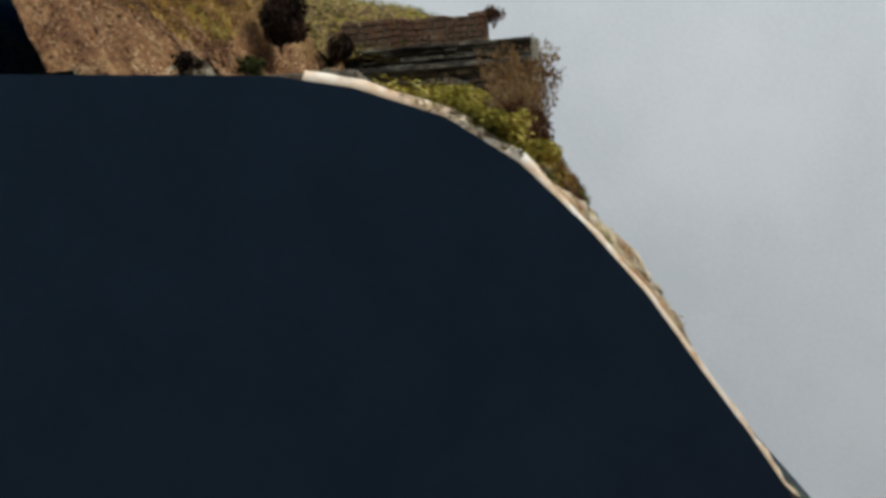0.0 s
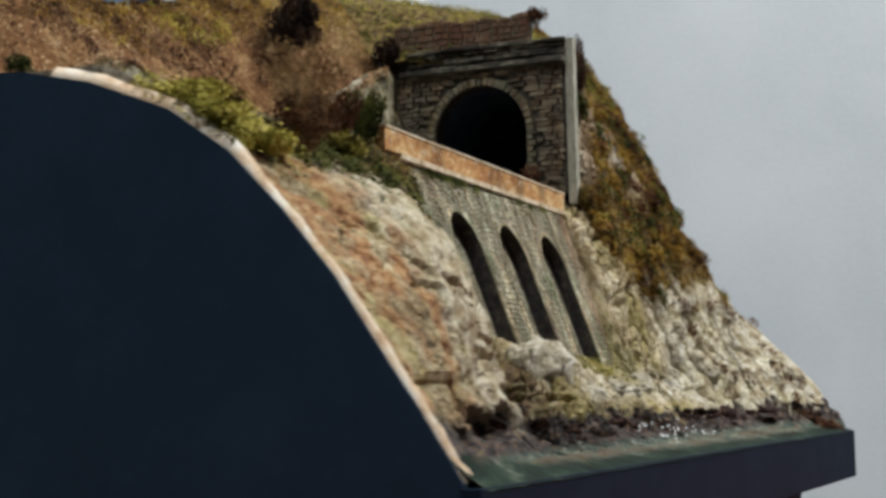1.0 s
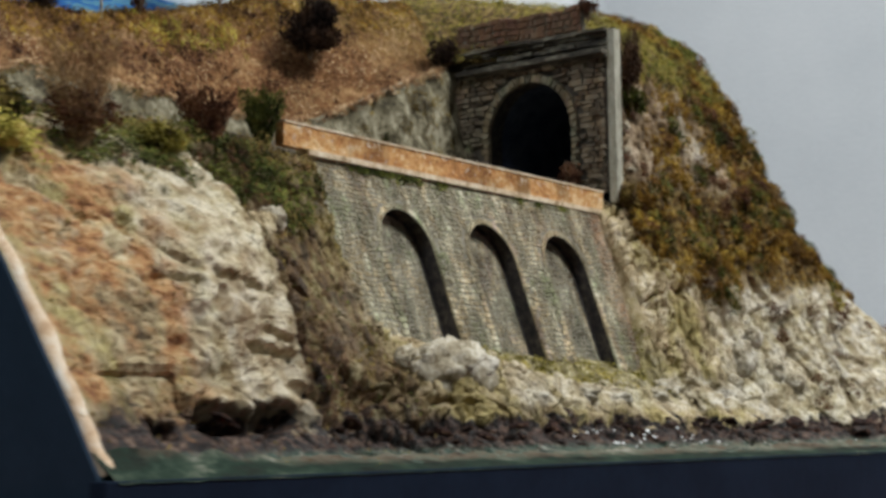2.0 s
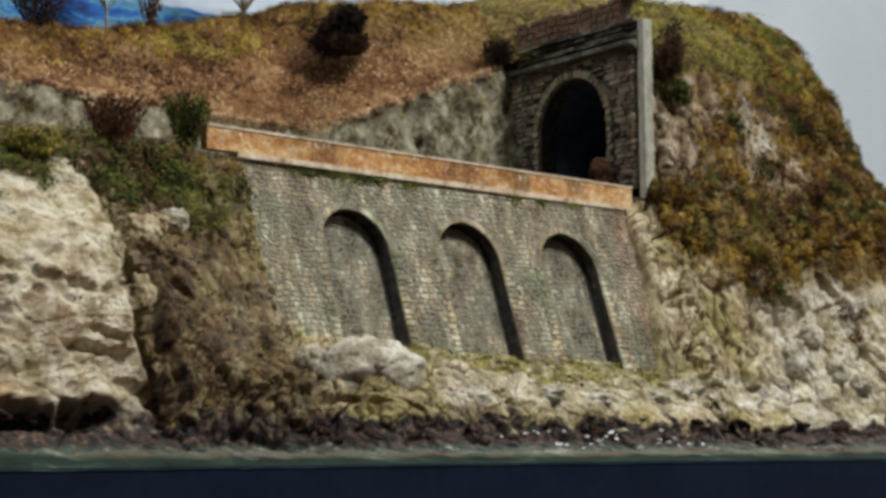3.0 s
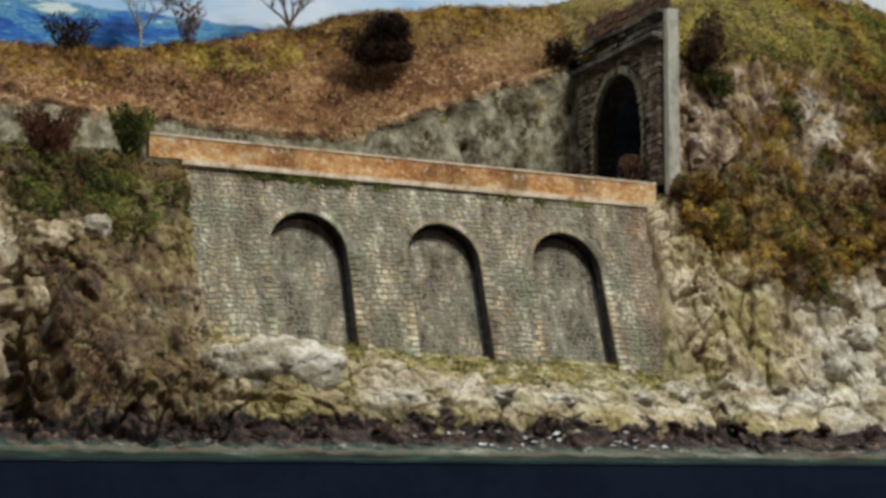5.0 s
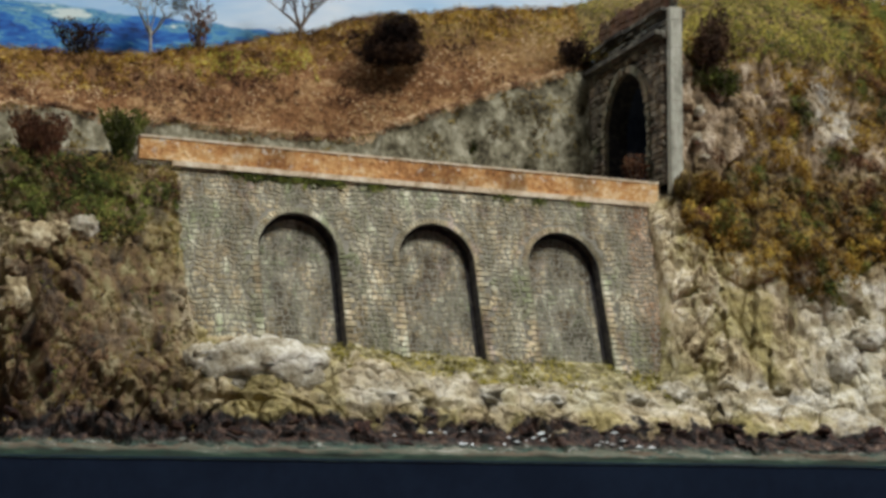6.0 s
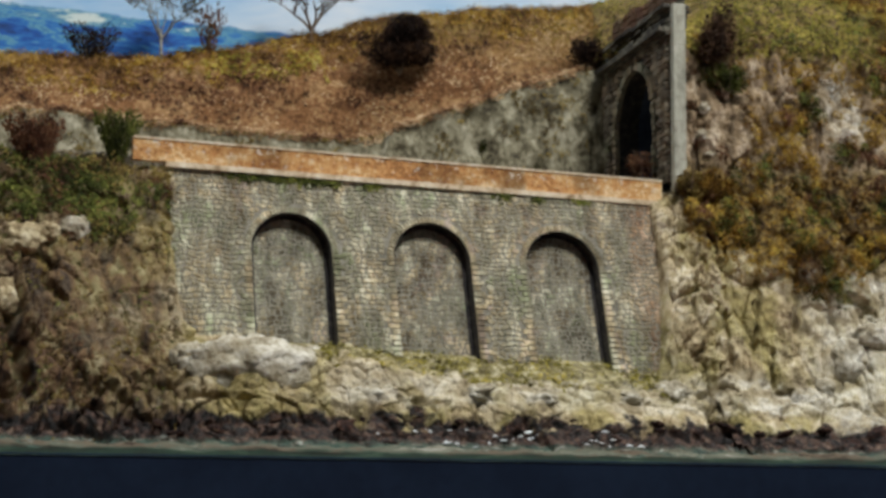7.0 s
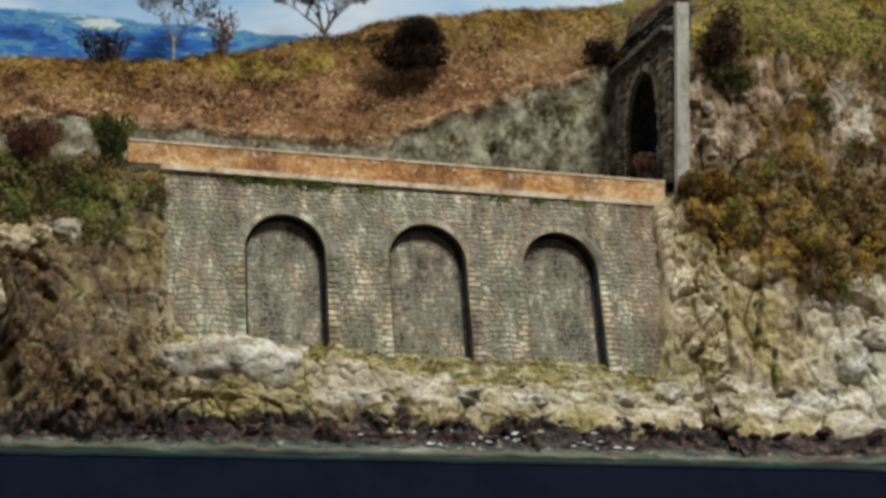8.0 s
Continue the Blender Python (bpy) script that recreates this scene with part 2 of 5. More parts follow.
    lumps = calc(nt, "ADD", calc(nt, "MULTIPLY", grain(nt, 560, 7.0, (1, 1, 1), 0.70), 1.0), calc(nt, "MULTIPLY", grain(nt, 130, 5.0, (1, 1, 0.6)), 1.5))
    relief(nt, b, calc(nt, "SUBTRACT", lumps, calc(nt, "MULTIPLY", crack, 0.45)), 0.75, 0.0015)
    return m


def turf_material(name, dark, mid, light, patch):
    """Matted dry ground cover with patches of another growth."""
    m, nt, b = shader(name, 0.95, 0.0, 0.1)
    fac = calc(nt, "ADD", calc(nt, "MULTIPLY", grain(nt, 60, 6.0, (0.6, 1, 1.0), 0.65, 0.5), 0.6), calc(nt, "MULTIPLY", grain(nt, 480, 5.0), 0.4))
    base = ramp(nt, fac, [(0.34, dark), (0.5, mid), (0.66, light)])
    green = ramp(nt, grain(nt, 420, 5.0), [(0.35, (0.05, 0.045, 0.012)), (0.65, (0.25, 0.19, 0.035))])
    high = stepped(nt, along(nt, "Z", 0.03, 55), patch[0], patch[1])
    col = blend(nt, calc(nt, "MULTIPLY", high, 0.8), base, green)
    nt.links.new(col, b.inputs["Base Color"])
    relief(nt, b, calc(nt, "ADD", grain(nt, 520, 6.0), grain(nt, 170, 5.0)), 0.8, 0.0016)
    return m


# For unseen surfaces, dark so that little light bounces into the arches.
LOW_BOUNCE = painted("low_bounce_grey", [(0.4, (0.13, 0.138, 0.15)), (0.6, (0.18, 0.188, 0.20))], 4, 0.9)
# Two tones of one black paint: this front one darkened against the key light.
NAVY_LIT_SIDE = painted("base_paint_lit_side", [(0.4, (0.0055, 0.012, 0.024)), (0.62, (0.008, 0.017, 0.033))], 40, 0.7, 0.1, 0.0002, spec=0.05)
# Lifted tone for the shaded end boards; its blue stands for raised blacks.
NAVY_SHADED_SIDE = painted("base_paint_shaded_side", [(0.4, (0.014, 0.027, 0.044)), (0.62, (0.018, 0.034, 0.055))], 40, 0.7, 0.1, 0.0002, spec=0.05)
# Blue-grey lining; the veil over the bore's darkness is put into the colour.
BORE_BLUE = painted("dark_blue_lining", [(0.4, (0.030, 0.042, 0.070)), (0.65, (0.085, 0.10, 0.13))], 70, 0.95, spec=0.05)
EDGE = painted("bare_plaster_edge", [(0.38, (0.38, 0.24, 0.13)), (0.46, (0.58, 0.44, 0.30)), (0.53, (0.66, 0.59, 0.48)), (0.62, (0.76, 0.74, 0.69))], 26, fine=200)
ROCK_LEFT = rock_material("cream_plaster_rock", 0.052)
ROCK_RIGHT = rock_material("grey_plaster_rock", -0.4)
TURF = turf_material("brown_fibre_slope", (0.055, 0.024, 0.012), (0.19, 0.092, 0.038), (0.42, 0.27, 0.13), (0.195, 0.245))
BALLAST = painted("grey_ballast", [(0.35, (0.06, 0.05, 0.035)), (0.5, (0.15, 0.125, 0.09)), (0.66, (0.28, 0.25, 0.19))], 420)
WING_STOPS = [(0.39, (0.045, 0.037, 0.020)), (0.46, (0.125, 0.108, 0.064)), (0.53, (0.220, 0.198, 0.128)), (0.63, (0.38, 0.35, 0.255))]
WING = painted("grey_green_wall_render", WING_STOPS, 95, bump=0.8, depth=0.0010, fine=420, stretch=(1, 1, 0.85))
# Near-black reveals: the shade inside the arches is put into the colour.
REVEAL_SHADE = painted("shade_dark_reveal", [(0.38, (0.012, 0.012, 0.014)), (0.50, (0.032, 0.028, 0.026)), (0.62, (0.085, 0.072, 0.058))], 300)
DARK_MORTAR = painted("dark_mortar", [(0.36, (0.03, 0.026, 0.02)), (0.6, (0.085, 0.075, 0.06))], 150)
MORTAR = painted("grey_mortar", [(0.36, (0.10, 0.090, 0.066)), (0.6, (0.25, 0.232, 0.18))], 150)
STONE_STOPS = [(0.39, (0.118, 0.104, 0.070)), (0.47, (0.228, 0.206, 0.150)), (0.53, (0.345, 0.320, 0.245)), (0.62, (0.60, 0.57, 0.475))]
INFILL = by_piece("grey_infill_stone", [(0.41, (0.070, 0.060, 0.040)), (0.47, (0.155, 0.138, 0.100)), (0.53, (0.27, 0.253, 0.195)), (0.595, (0.48, 0.455, 0.375))], False)
STONE = by_piece("grey_rubble_stone", STONE_STOPS, False, share=0.95, red_from=0.402)
STONE_ONE = by_piece("grey_rubble_stone_single", STONE_STOPS, True, share=0.95)
DARK_STOPS = [(0.32, (0.055, 0.042, 0.036)), (0.5, (0.15, 0.126, 0.102)), (0.68, (0.31, 0.275, 0.225))]
PORTAL_STONE = by_piece("weathered_portal_stone", DARK_STOPS, False, share=0.80)
PORTAL_RING = by_piece("grey_portal_voussoir", [(0.38, (0.085, 0.078, 0.060)), (0.5, (0.19, 0.178, 0.14)), (0.64, (0.33, 0.31, 0.25))], True)
PALE_STONE = painted("pale_dressed_stone", [(0.36, (0.22, 0.215, 0.165)), (0.5, (0.38, 0.372, 0.295)), (0.65, (0.52, 0.51, 0.42))], 110, stretch=(1, 1, 0.5))
SLATE = painted("grey_green_slab", [(0.40, (0.022, 0.019, 0.017)), (0.5, (0.085, 0.078, 0.060)), (0.60, (0.26, 0.245, 0.185))], 150, stretch=(1, 0.3, 1))
def brick_material():
    """Orange brick strip: mottled, dark damp stains, pale chipped specks."""
    m, nt, b = shader("weathered_orange_brick", 0.85, 0.0, 0.25)
    fac = calc(nt, "ADD", calc(nt, "MULTIPLY", grain(nt, 95, 6.0, (0.6, 1, 1.3), 0.66), 0.6), calc(nt, "MULTIPLY", grain(nt, 620, 4.0), 0.4))
    col = ramp(nt, fac, [(0.38, (0.24, 0.11, 0.042)), (0.46, (0.51, 0.245, 0.085)), (0.53, (0.63, 0.38, 0.155)), (0.62, (0.76, 0.60, 0.38))])
    damp = ramp(nt, grain(nt, 24, 5.0, (1, 1, 0.4), 0.6), [(0.36, (0.30, 0.26, 0.22)), (0.45, (0.9, 0.86, 0.82)), (0.55, (1, 1, 1))])
    col = blend(nt, 0.8, col, damp, "MULTIPLY")
    chip = ramp(nt, grain(nt, 500, 2.0), [(0.3, (0.55, 0.45, 0.32)), (0.7, (0.82, 0.77, 0.66))])
    edge = stepped(nt, calc(nt, "ADD", along(nt, "Z"), calc(nt, "MULTIPLY", along(nt, "X"), 0.020)), 0.1300, 0.1375)
    col = blend(nt, calc(nt, "MULTIPLY", stepped(nt, grain(nt, 430, 3.0, (0.8, 1, 1)), 0.60, 0.65), calc(nt, "ADD", 0.35, calc(nt, "MULTIPLY", edge, 0.6))), col, chip)
    nt.links.new(col, b.inputs["Base Color"])
    relief(nt, b, calc(nt, "ADD", grain(nt, 620, 4.0), grain(nt, 190, 4.0)), 0.7, 0.0008)
    return m


BRICK = brick_material()
CREAM = painted("cream_string_course", [(0.38, (0.30, 0.21, 0.12)), (0.46, (0.56, 0.44, 0.29)), (0.54, (0.68, 0.57, 0.41)), (0.65, (0.80, 0.73, 0.58))], 140, fine=700)
BARK = painted("twig_bark", [(0.4, (0.09, 0.055, 0.035)), (0.6, (0.24, 0.17, 0.11))], 300)
PALE_BARK = painted("pale_twig_bark", [(0.4, (0.20, 0.19, 0.15)), (0.6, (0.42, 0.40, 0.33))], 300)
WALL_PAINT = painted("light_grey_wall_paint", [(0.4, (0.57, 0.60, 0.62)), (0.6, (0.65, 0.675, 0.69))], 3, 0.9, 0.12, 0.001, fine=180, spec=0.1)
DARK_GREY = painted("unseen_dark_grey", [(0.4, (0.05, 0.05, 0.055)), (0.6, (0.09, 0.09, 0.095))], 30)
RED = painted("red_table_cloth", [(0.4, (0.30, 0.02, 0.02)), (0.6, (0.42, 0.04, 0.035))], 60, 0.9)


def leaf_material(name, stops):
    m, nt, b = shader(name, 0.9, 0.0, 0.1)
    r = nt.nodes.new("ShaderNodeNewGeometry").outputs["Random Per Island"]
    fac = calc(nt, "ADD", calc(nt, "MULTIPLY", r, 0.12), calc(nt, "ADD", calc(nt, "MULTIPLY", grain(nt, 150, 4.0), 0.40), calc(nt, "MULTIPLY", grain(nt, 46, 3.0), 0.48)))
    nt.links.new(ramp(nt, fac, stops), b.inputs["Base Color"])
    return m


LEAF_DARK = leaf_material("dark_russet_foliage", [(0.36, (0.006, 0.005, 0.005)), (0.5, (0.022, 0.012, 0.008)), (0.64, (0.075, 0.038, 0.018))])
LEAF_UMBER = leaf_material("dark_umber_foliage", [(0.38, (0.016, 0.010, 0.008)), (0.5, (0.058, 0.032, 0.018)), (0.62, (0.16, 0.09, 0.045))])
LEAF_RED = leaf_material("red_brown_foliage", [(0.40, (0.03, 0.014, 0.009)), (0.5, (0.10, 0.042, 0.022)), (0.60, (0.22, 0.115, 0.055))])
LEAF_GREEN = leaf_material("deep_green_foliage", [(0.40, (0.016, 0.020, 0.006)), (0.5, (0.056, 0.066, 0.014)), (0.60, (0.165, 0.175, 0.036))])
LEAF_OCHRE = leaf_material("ochre_green_foliage", [(0.40, (0.028, 0.014, 0.006)), (0.47, (0.130, 0.064, 0.011)), (0.54, (0.280, 0.160, 0.023)), (0.63, (0.48, 0.34, 0.065))])
LEAF_GRASS = leaf_material("yellow_green_grass", [(0.40, (0.12, 0.10, 0.016)), (0.5, (0.29, 0.25, 0.036)), (0.60, (0.50, 0.42, 0.10))])
LEAF_LIME = leaf_material("fresh_green_foliage", [(0.38, (0.12, 0.108, 0.022)), (0.46, (0.275, 0.245, 0.044)), (0.54, (0.44, 0.375, 0.078)), (0.64, (0.62, 0.50, 0.17))])
LEAF_MOSS = leaf_material("dark_olive_moss", [(0.40, (0.030, 0.018, 0.008)), (0.47, (0.095, 0.062, 0.018)), (0.54, (0.18, 0.128, 0.034)), (0.63, (0.32, 0.24, 0.08))])
LEAF_STRAW = leaf_material("pale_straw", [(0.40, (0.16, 0.09, 0.04)), (0.5, (0.30, 0.19, 0.09)), (0.60, (0.48, 0.34, 0.18))])
LEAF_TURF = leaf_material("olive_turf", [(0.40, (0.055, 0.044, 0.011)), (0.48, (0.150, 0.130, 0.024)), (0.55, (0.265, 0.220, 0.040)), (0.63, (0.42, 0.33, 0.08))])
LEAF_BROWN = leaf_material("dry_brown_fibre", [(0.41, (0.070, 0.034, 0.020)), (0.47, (0.215, 0.110, 0.052)), (0.52, (0.37, 0.225, 0.110)), (0.58, (0.57, 0.42, 0.25))])


def sky_paint():
    """Hand-painted backdrop: pale sky with clouds over blue hills in loose strokes."""
    m, nt, b = shader("painted_sky_and_hills", 0.6, 0.0, 0.25)
    cloud = grain(nt, 14, 5.0, (0.6, 1, 1.6), 0.55, 0.4)
    sky = ramp(nt, cloud, [(0.38, (0.26, 0.46, 0.68)), (0.52, (0.46, 0.60, 0.74)), (0.64, (0.70, 0.74, 0.78))])
    haze = ramp(nt, cloud, [(0.4, (0.60, 0.64, 0.67)), (0.6, (0.72, 0.74, 0.75))])
    sky = blend(nt, stepped(nt, along(nt, "X", 0.10, 9), 0.40, 0.56), sky, haze)
    strokes = calc(nt, "ADD", calc(nt, "MULTIPLY", grain(nt, 52, 5.0, (0.42, 1, 2.1), 0.62, 0.7), 0.75), calc(nt, "MULTIPLY", grain(nt, 330, 4.0, (0.5, 1, 1.6)), 0.25))
    hills = ramp(nt, strokes, [(0.36, (0.010, 0.035, 0.12)), (0.43, (0.012, 0.085, 0.34)), (0.49, (0.025, 0.16, 0.45)), (0.525, (0.12, 0.32, 0.42)), (0.555, (0.040, 0.17, 0.36)), (0.60, (0.20, 0.38, 0.44)), (0.64, (0.58, 0.66, 0.63))])
    x = along(nt, "X")
    ridge = calc(nt, "ADD", along(nt, "Z", 0.006, 90), calc(nt, "MULTIPLY", x, 0.03))
    col = blend(nt, stepped(nt, ridge, 0.2322, 0.2337), hills, sky)
    nt.links.new(col, b.inputs["Base Color"])
    relief(nt, b, strokes, 0.25, 0.0008)
    return m


SKY = sky_paint()


def water_material():
    m, nt, b = shader("green_resin_water", 0.7, 0.0, 0.03)
    fac = calc(nt, "ADD", calc(nt, "MULTIPLY", grain(nt, 85, 5.0, (0.5, 1, 1)), 0.7), calc(nt, "MULTIPLY", grain(nt, 420, 4.0), 0.3))
    shallows = ramp(nt, fac, [(0.36, (0.030, 0.024, 0.018)), (0.45, (0.115, 0.088, 0.062)), (0.53, (0.085, 0.095, 0.070)), (0.61, (0.18, 0.17, 0.13)), (0.70, (0.46, 0.48, 0.44))])
    edge = ramp(nt, fac, [(0.36, (0.007, 0.008, 0.007)), (0.45, (0.017, 0.024, 0.018)), (0.52, (0.015, 0.028, 0.020)), (0.60, (0.034, 0.052, 0.036)), (0.67, (0.10, 0.11, 0.082)), (0.74, (0.38, 0.42, 0.37))])
    nt.links.new(blend(nt, stepped(nt, along(nt, "Y", 0.010, 90), 0.002, 0.010), edge, shallows), b.inputs["Base Color"])
    relief(nt, b, grain(nt, 260, 5.0, (0.6, 1, 1)), 0.7, 0.001)
    return m


WATER = water_material()
FOAM = painted("white_foam", [(0.4, (0.62, 0.66, 0.66)), (0.6, (0.85, 0.87, 0.86))], 300, 0.25, spec=0.5)


# ---- building helpers ----
def link(name, mesh, material, parent=None, label="", kind=""):
    ob = new(name, mesh)
    if material and not mesh.materials:
        mesh.materials.append(material)
    if parent:
        ob.parent = parent
    return tagged(ob, label=label, kind=kind)


def part(name, bm, material, parent=None, label="", kind="", smooth=False):
    me = bpy.data.meshes.new(name)
    bm.normal_update()
    bm.to_mesh(me)
    bm.free()
    if smooth:
        me.polygons.foreach_set("use_smooth", [True] * len(me.polygons))
    return link(name, me, material, parent, label, kind)


def plain(name, verts, faces, material, parent=None, label="", kind="", smooth=False):
    me = bpy.data.meshes.new(name)
    me.from_pydata(verts, [], faces)
    if smooth:
        me.polygons.foreach_set("use_smooth", [True] * len(me.polygons))
    me.update()
    return link(name, me, material, parent, label, kind)


def thing(name, at, label, category, group="", kind=""):
    ob = new(name)
    ob.location = at
    ob.empty_display_size = 0.01
    bpy.context.view_layer.update()
    return tagged(ob, label, category, group, kind)


def box(bm, lo, hi, bevel=0.0):
    r = bmesh.ops.create_cube(bm, size=1.0)
    for v in r["verts"]:
        v.co = Vector([lo[k] + (hi[k] - lo[k]) * (v.co[k] + 0.5) for k in range(3)])
    if bevel:
        es = list({e for v in r["verts"] for e in v.link_edges})
        bmesh.ops.bevel(bm, geom=es, offset=bevel, segments=2, affect="EDGES", profile=0.6)
    return bm


def block(name, lo, hi, material, bevel=0.0, parent=None, label="", kind=""):
    return part(name, box(bmesh.new(), lo, hi, bevel), material, parent, label, kind)


def ease(a, b, x):
    t = min(1.0, max(0.0, (x - a) / (b - a)))
    return t * t * (3 - 2 * t)


def course(knots, x):
    """A value along knots (x, value), straight between them."""
    if x <= knots[0][0]:
        return knots[0][1]
    for (a, p), (b, q) in zip(knots, knots[1:]):
        if x <= b:
            return p + (q - p) * (x - a) / (b - a)
    return knots[-1][1]


def section(sections, x, v):
    """The point of the ground at x, with v running from 0 at the front to 1 at the back of the profile."""
    lo, hi = sections[0], sections[-1]
    for s, n in zip(sections, sections[1:]):
        if s[0] <= x <= n[0]:
            lo, hi = s, n
            break
    t = 0.0 if hi[0] == lo[0] else ease(lo[0], hi[0], x)
    k = v * (len(lo[1]) - 1)
    i = min(int(k), len(lo[1]) - 2)
    f = k - i
    out = []
    for c in (0, 1):
        a = lo[1][i][c] * (1 - f) + lo[1][i + 1][c] * f
        b = hi[1][i][c] * (1 - f) + hi[1][i + 1][c] * f
        out.append(a * (1 - t) + b * t)
    return Vector((x, out[0], out[1]))


def facets(q, scale):
    """Broken blocks: each cell is a tilted plane of its own height. Also the distance to the nearest crack."""
    d, pts = noise.voronoi(q * scale)
    c = pts[0]
    r = noise.noise_vector(c * 5.37 + Vector((1.7, 9.2, 4.1)))
    t = noise.noise_vector(c * 3.11 + Vector((7.7, 2.2, 8.1)))
    return r.x * 1.1 + (q * scale - c).dot(t) * 1.3, d[1] - d[0]


def crag(p, tall, cell=42.0, chip=1.0):
    """Broken rock: tilted blocks with cracks and hollows, on larger swells. About -1 to 1."""
    q = Vector((p.x, p.y, p.z * tall))
    q = q + noise.noise_vector(q * 45) * 0.004
    a, crack = facets(q, cell)
    b, chink = facets(q, cell * 2.5)
    big = noise.fractal(q * 22, 0.9, 2.1, 3)
    fine = noise.fractal(q * 260, 0.8, 2.0, 3)
    hollow = max(0.0, noise.noise(q * 66 + Vector((3, 5, 1))) - 0.32) * 3.2
    pit = 1.6 * max(0.0, noise.noise(Vector((p.x, p.y, p.z)) * 150 + Vector((9, 2, 7))) - 0.45)
    return 0.6 * big + 0.80 * a - 0.55 * max(0.0, 1 - crack / 0.10) + chip * (0.62 * b - 0.40 * max(0.0, 1 - chink / 0.10) + 0.42 * fine) - hollow - pit


GROOVES = (  # fissures in the rock: from (x, z) to (x, z), half width, depth
    (0.129, 0.012, 0.126, 0.050, 0.0045, 0.013), (0.126, 0.050, 0.118, 0.076, 0.0035, 0.009), (0.137, 0.060, 0.150, 0.046, 0.0022, 0.005),
    (0.140, 0.064, 0.147, 0.026, 0.0046, 0.014), (0.127, 0.067, 0.142, 0.063, 0.0036, 0.011), (0.152, 0.068, 0.161, 0.060, 0.0022, 0.006), (0.166, 0.020, 0.172, 0.018, 0.0042, 0.010), (0.120, 0.022, 0.136, 0.020, 0.0052, 0.014),
    (0.148, 0.084, 0.156, 0.074, 0.0030, 0.009), (0.138, 0.098, 0.150, 0.086, 0.0020, 0.006), (0.104, 0.046, 0.117, 0.042, 0.0026, 0.008),
    (0.060, 0.018, 0.078, 0.016, 0.0060, 0.016), (0.088, 0.017, 0.102, 0.018, 0.0056, 0.015), (0.034, 0.016, 0.040, 0.014, 0.0030, 0.007), (0.055, 0.062, 0.075, 0.060, 0.0016, 0.004), (0.084, 0.063, 0.110, 0.058, 0.0020, 0.005), (0.040, 0.080, 0.062, 0.078, 0.0016, 0.004), (0.092, 0.040, 0.117, 0.037, 0.0030, 0.008), (0.165, 0.034, 0.182, 0.022, 0.0022, 0.006),
    (0.186, 0.056, 0.196, 0.036, 0.0022, 0.005), (0.206, 0.026, 0.232, 0.023, 0.0018, 0.005), (0.290, 0.024, 0.310, 0.022, 0.0016, 0.004),
    (0.463, 0.082, 0.457, 0.050, 0.0018, 0.006), (0.466, 0.050, 0.464, 0.034, 0.0016, 0.006), (0.462, 0.033, 0.475, 0.034, 0.0014, 0.006),
    (0.482, 0.090, 0.478, 0.060, 0.0015, 0.004), (0.446, 0.078, 0.444, 0.040, 0.0014, 0.004), (0.496, 0.052, 0.508, 0.043, 0.0022, 0.007),
    (0.505, 0.075, 0.518, 0.069, 0.0030, 0.008), (0.532, 0.090, 0.540, 0.080, 0.0026, 0.007), (0.545, 0.060, 0.552, 0.040, 0.0020, 0.006),
    (0.575, 0.050, 0.570, 0.024, 0.0024, 0.006), (0.524, 0.042, 0.520, 0.022, 0.0020, 0.006), (0.425, 0.021, 0.441, 0.018, 0.0018, 0.005),
)


def carved(p):
    """How deep the fissures and the tide's undercut are at a place."""
    deep = 0.0
    for xa, za, xb, zb, w, d in GROOVES:
        if abs(p.x - 0.5 * (xa + xb)) > 0.03:
            continue
        ux, uz = xb - xa, zb - za
        t = max(0.0, min(1.0, ((p.x - xa) * ux + (p.z - za) * uz) / (ux * ux + uz * uz)))
        off = math.hypot(p.x - xa - t * ux, p.z - za - t * uz) + 0.0022 * noise.noise(p * 210)
        deep = max(deep, d * (1 - ease(0.2 * w, w, off)) * (0.6 + 0.4 * math.sin(math.pi * t)))
    under = max(0.0, 1 - abs(p.z - 0.0140 - 0.003 * noise.noise(Vector((p.x * 45, 1, 0)))) / 0.0035)
    return deep + under * 0.0045 * max(0.0, 0.35 + noise.noise(Vector((p.x * 62, 4, 0))))


def ground(name, sections, x0, x1, nx, nv, strength, tall, material, label, rocky=True):
    """One sheet of modelled ground, roughened along its normal by strength(x, v)."""
    P = [[section(sections, x0 + (x1 - x0) * i / nx, j / nv) for j in range(nv + 1)] for i in range(nx + 1)]
    V = []
    for i in range(nx + 1):
        for j in range(nv + 1):
            du = P[min(i + 1, nx)][j] - P[max(i - 1, 0)][j]
            dv = P[i][min(j + 7, nv)] - P[i][max(j - 7, 0)]
            n = du.cross(dv)
            n = n.normalized() if n.length > 0 else Vector((0, -1, 0))
            p = P[i][j]
            s = strength(p.x, j / nv, p)
            V.append(p + n * (s * crag(p, tall(p.x), 15.0 if p.x < 0.128 else 19.0 if p.x > 0.445 else 40.0, 0.55 + 0.45 * ease(0.118, 0.132, p.x)) - (carved(p) if rocky else 0.0) if s else 0.0))
    F = [(i * (nv + 1) + j, (i + 1) * (nv + 1) + j, (i + 1) * (nv + 1) + j + 1, i * (nv + 1) + j + 1) for i in range(nx) for j in range(nv)]
    ob = plain(name, V, F, material, None, label, "structure", smooth=not rocky)
    return ob, V, (nx, nv)


